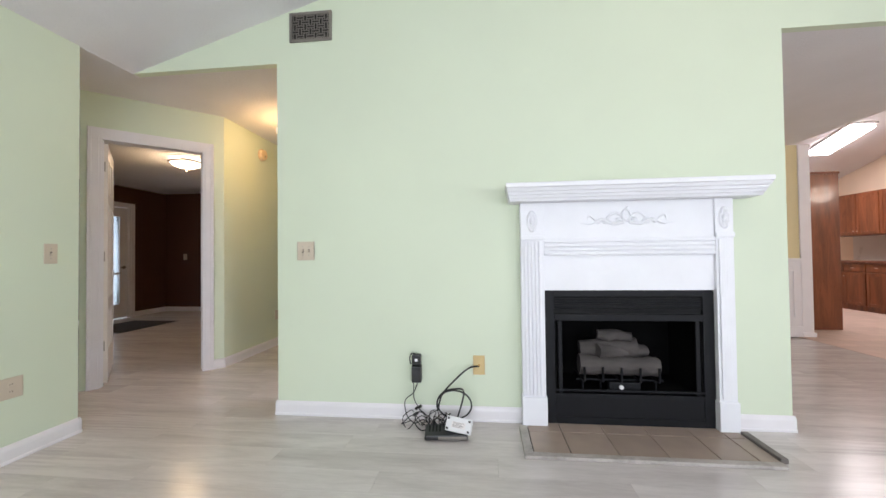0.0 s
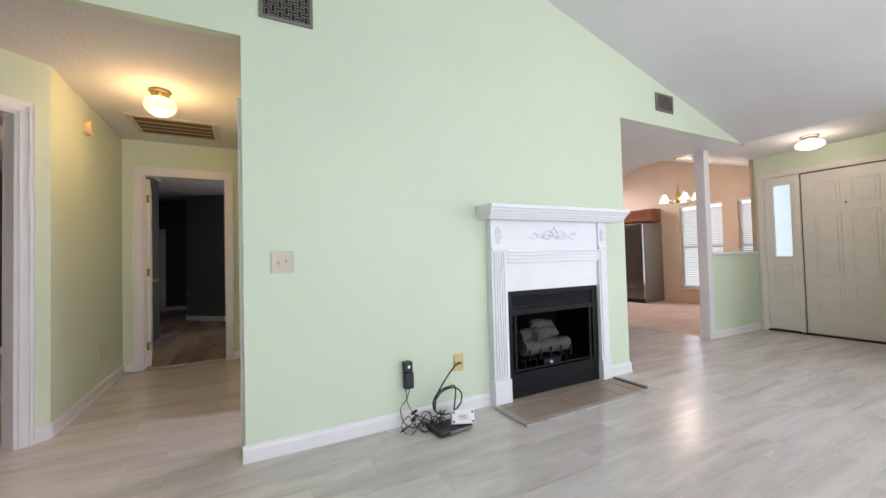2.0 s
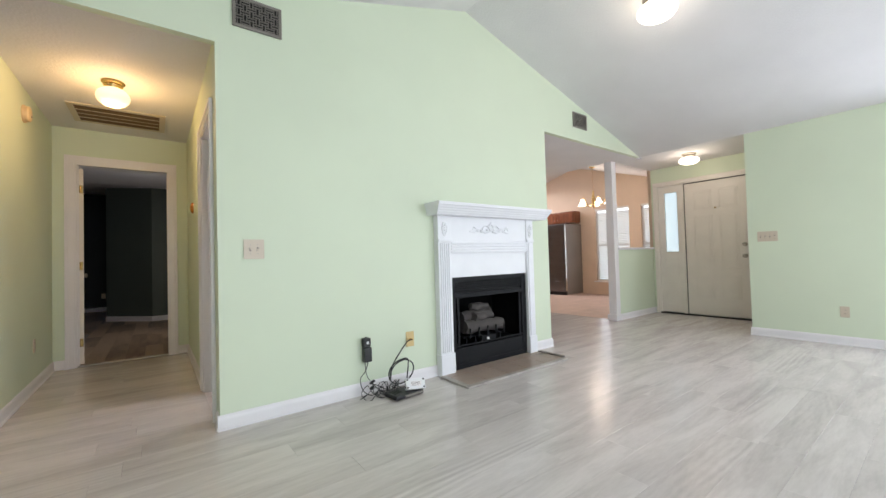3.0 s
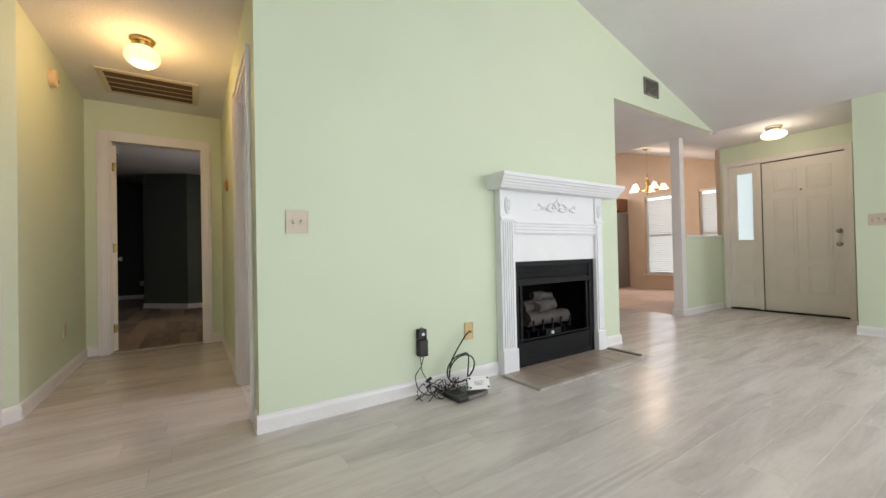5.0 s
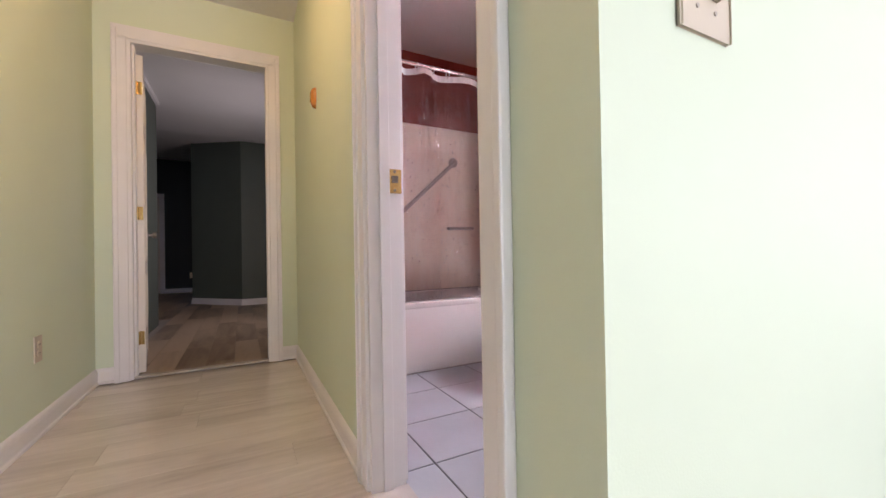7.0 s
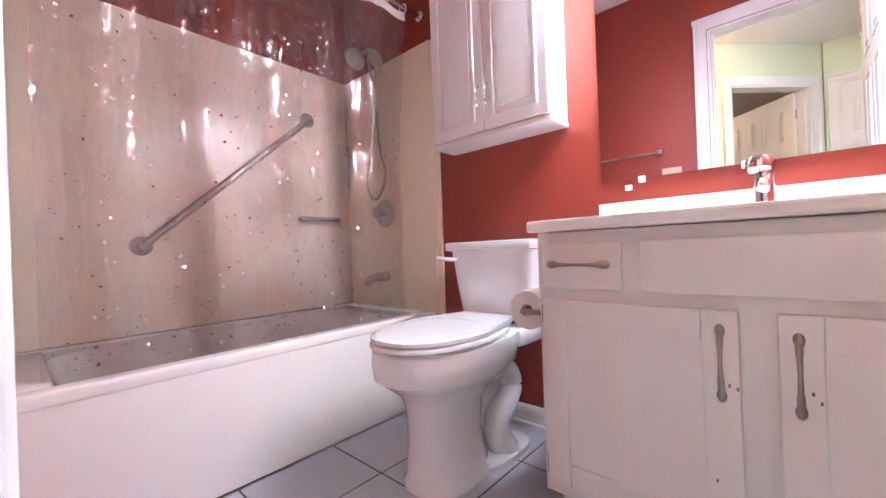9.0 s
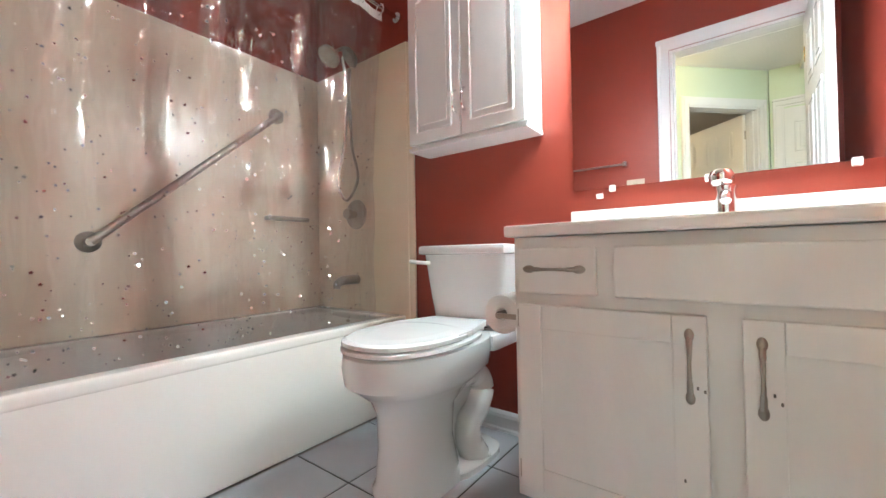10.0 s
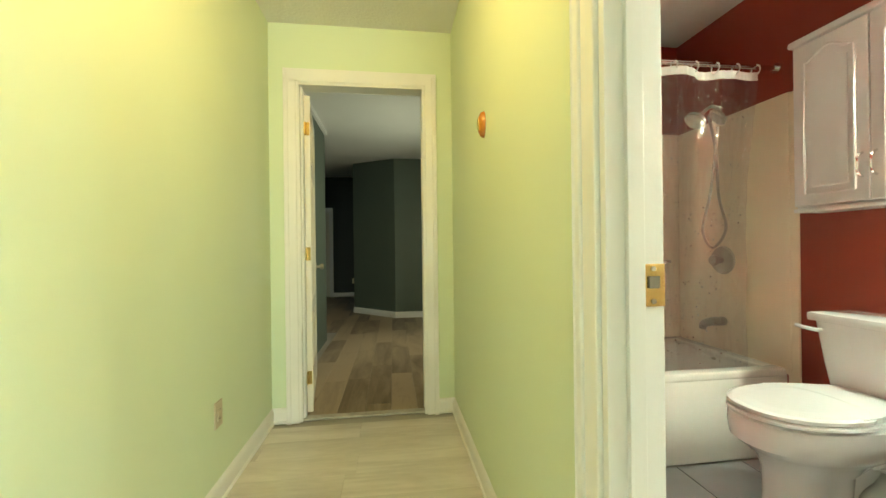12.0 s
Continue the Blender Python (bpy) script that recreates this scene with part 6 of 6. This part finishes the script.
def fold(x, z):
    """The sheet hangs from the rod into the tub, with soft pleats, buckles and fine creases."""
    k = (2.08 - z) / 1.7
    pleat = (0.034 - 0.014 * k) * math.sin(x * 24 + 1.4 * math.sin(x * 5.3)) * (0.35 + 0.65 * abs(math.sin(x * 2.3 + 0.4)))
    buckle = 0.018 * noise.noise(Vector((x * 6, 0.3, z * 3.2))) + 0.008 * noise.noise(Vector((x * 18, 4.0, z * 7)))
    crease = 0.006 * abs(noise.noise(Vector((x * 30 + z * 2, 2.0, z * 4)))) + 0.0022 * noise.noise(Vector((x * 50, 7.0, z * 26)))
    upper = min(max((z - 1.15) / 0.5, 0.0), 1.0)
    crinkle = 0.0042 * upper * noise.noise(Vector((x * 24, 9.0, z * 28)))
    return 5.105 + 0.085 * min((2.08 - z) / 0.72, 1.0) + pleat + buckle + crease + crinkle


bm = bmesh.new()
NX, NZ, CU0, CU1 = 300, 90, -1.48, -0.09
grid = [[bm.verts.new((CU0 + (CU1 - CU0) * i / NX, fold(CU0 + (CU1 - CU0) * i / NX, 0.36 + 1.70 * j / NZ), 0.36 + 1.70 * j / NZ)) for i in range(NX + 1)] for j in range(NZ + 1)]
for j in range(NZ):
    for i in range(NX):
        bm.faces.new((grid[j][i], grid[j][i + 1], grid[j + 1][i + 1], grid[j + 1][i]))
part("sheet", bm, CURTAIN, cur, smooth=True)
bm = bmesh.new()
hem = [[bm.verts.new((CU0 + (CU1 - CU0) * i / NX, fold(CU0 + (CU1 - CU0) * i / NX, 2.06) - 0.002, z)) for i in range(NX + 1)] for z in (2.045, 2.09)]
for i in range(NX):
    bm.faces.new((hem[0][i], hem[0][i + 1], hem[1][i + 1], hem[1][i]))
part("hem", bm, WHITEPLASTIC, cur, "white reinforced hem", smooth=True)
for i in range(12):
    x = -1.45 + i * 0.122
    part("ring", lathe(bmesh.new(), pose(x, 5.10, 2.098, 0, 90, 0), [(0.026, -0.004), (0.031, 0), (0.026, 0.004), (0.022, 0), (0.026, -0.004)], 18), WHITEPLASTIC, cur, smooth=True)
bm = bmesh.new()
rng = random.Random(11)
for i in range(800):
    x, z = rng.uniform(CU0 + 0.02, CU1 - 0.02), 0.48 + 1.5 * rng.random() ** 1.25
    r, a0, y = rng.choice((0.003, 0.0035, 0.0045, 0.006, 0.007)), rng.uniform(0, 6.28), fold(x, z) - 0.003
    slope = (fold(x + 0.004, z) - fold(x - 0.004, z)) / 0.008
    lean = rng.uniform(-0.5, 0.5)
    vs = []
    for k in range(10):
        q = r if k % 2 == 0 else r * 0.42
        dx = q * math.cos(a0 + k * math.pi / 5)
        dz = q * math.sin(a0 + k * math.pi / 5)
        vs.append(bm.verts.new((x + dx, y + slope * dx + lean * dz, z + dz)))
    bm.faces.new(vs)
part("star_print", bm, GLITTER, cur, "silver foil stars")["kind"] = "stuff"

# towel bar on the door wall
tb = thing("towel_bar", (-1.5, 4.45, 1.44), "chrome towel bar on the red wall", "towel bar")
part("bar", rod(bmesh.new(), (-1.49, 4.26, 1.44), (-1.49, 4.70, 1.44), 0.009), CHROME, tb, smooth=True)
for y in (4.26, 4.70):
    part("post", boxed(-1.544, y - 0.014, 1.42, -1.478, y + 0.014, 1.46, 0.006), CHROME, tb)


# ---- floors, piece by piece ----
def piece_mesh(name, w, d, h, material, inset=0.0012):
    """A flat piece with slightly eased top edges, centred, its top at z = 0."""
    bm = bmesh.new()
    lo = [bm.verts.new((sx * w / 2, sy * d / 2, -h)) for sx, sy in ((-1, -1), (1, -1), (1, 1), (-1, 1))]
    md = [bm.verts.new((sx * w / 2, sy * d / 2, -inset)) for sx, sy in ((-1, -1), (1, -1), (1, 1), (-1, 1))]
    hi = [bm.verts.new((sx * (w / 2 - inset), sy * (d / 2 - inset), 0)) for sx, sy in ((-1, -1), (1, -1), (1, 1), (-1, 1))]
    for a, b in ((lo, md), (md, hi)):
        for i in range(4):
            bm.faces.new((a[i], a[(i + 1) % 4], b[(i + 1) % 4], b[i]))
    bm.faces.new(hi)
    return mesh_of(name, bm, material)


def lay(name, mesh, parent, x, y, z=0.0):
    ob = new(name, mesh)
    ob.parent = parent
    ob.matrix_basis = Matrix.Translation((x, y, z))
    return ob


floor = bpy.data.objects["floor"]
PL, PW = 1.28, 0.195
cache = {}


def plank(kind, w, d, material):
    key = (kind, round(w, 3), round(d, 3))
    if key not in cache:
        cache[key] = piece_mesh(kind, w, d, 0.0075, material, 0.0005 if kind == "plank" else 0.0012)
    return cache[key]


def spans(y):
    if y < 3.03:
        return [(-3.69, 5.33 if y > 1.45 else 4.2)]
    return [(-3.69 if y < 4.0 else -2.94, -1.64), (1.75, 4.05 if y > 3.45 else 5.33)] if y < 5.93 else []


rng = random.Random(2)
rest = bmesh.new()
rows_n = int((5.95 - SOUTH) / PW)
for r in range(rows_n):
    y = SOUTH + (r + 0.5) * PW
    off = rng.uniform(0, PL)
    for a, b in spans(y):
        x = a - off
        while x < b:
            x0, x1 = max(x, a), min(x + PL, b)
            if x1 - x0 > 0.03:
                w = x1 - x0 - 0.0007
                if y > -1.3:
                    lay("plank", plank("plank", w, PW - 0.0007, LAMINATE), floor, (x0 + x1) / 2, y)
                else:
                    box(rest, x0 + 0.0007, y - PW / 2 + 0.0007, -0.0075, x1 - 0.0007, y + PW / 2 - 0.0007, 0)
            x += PL
part("plank_run", rest, LAMINATE, floor)["kind"] = "stuff"
rest = bmesh.new()
for r in range(26):
    y = 3.3 + (r + 0.5) * PW
    x = -7.3 - rng.uniform(0, PL)
    while x < -2.98:
        x0, x1 = max(x, -7.3), min(x + PL, -2.98 if y > 4.1 else -3.5)
        if x1 - x0 > 0.03:
            box(rest, x0 + 0.0007, y - PW / 2 + 0.0007, -0.0075, x1 - 0.0007, y + PW / 2 - 0.0007, -0.0004)
        x += PL
part("plank_run", rest, LAMINATE, floor)["kind"] = "stuff"
# bedroom boards run away from the hall
for i in range(18):
    x = -4.58 + (i + 0.5) * 0.19
    y = 5.97 - rng.uniform(0, 0.9)
    while y < 12.95:
        y0, y1 = max(y, 5.98), min(y + 0.95, 12.95)
        if y1 - y0 > 0.03 and (x > -2.95 or y0 > 8.2):
            lay("plank", plank("bedroom_plank", 0.1886, y1 - y0 - 0.0014, BEDPLANK), floor, x, (y0 + y1) / 2)
        y += 0.95
# bathroom tiles
structure(part("floor_bath", boxed(-1.545, 3.12, -0.0075, 0.03, 5.06, -0.003), GROUT), "grey tiled bathroom floor with dark grout", "floor")
bath = bpy.data.objects["floor_bath"]
TPX, TPY = 0.378, 0.362
for i in range(-3, 2):
    for j in range(-5, 2):
        x0, x1 = max(-0.64 + i * TPX, -1.545), min(-0.64 + (i + 1) * TPX, 0.03)
        y0, y1 = max(4.745 + j * TPY, 3.12), min(4.745 + (j + 1) * TPY, 5.06)
        if x1 - x0 > 0.02 and y1 - y0 > 0.02:
            lay("tile", plank("tile", x1 - x0 - 0.007, y1 - y0 - 0.007, BATHTILE), bath, (x0 + x1) / 2, (y0 + y1) / 2, 0.0)
# kitchen tiles
structure(part("floor_kitchen", boxed(4.05, 3.50, -0.0075, 7.60, 10.0, -0.002), KITGROUT), "beige tiled kitchen floor", "floor")
kit = bpy.data.objects["floor_kitchen"]
tile = piece_mesh("kitchen_tile", 0.319, 0.319, 0.007, KITTILE)
for i in range(11):
    for j in range(20):
        lay("tile", tile, kit, 4.055 + (i + 0.5) * 0.323, 3.505 + (j + 0.5) * 0.323, 0.001)
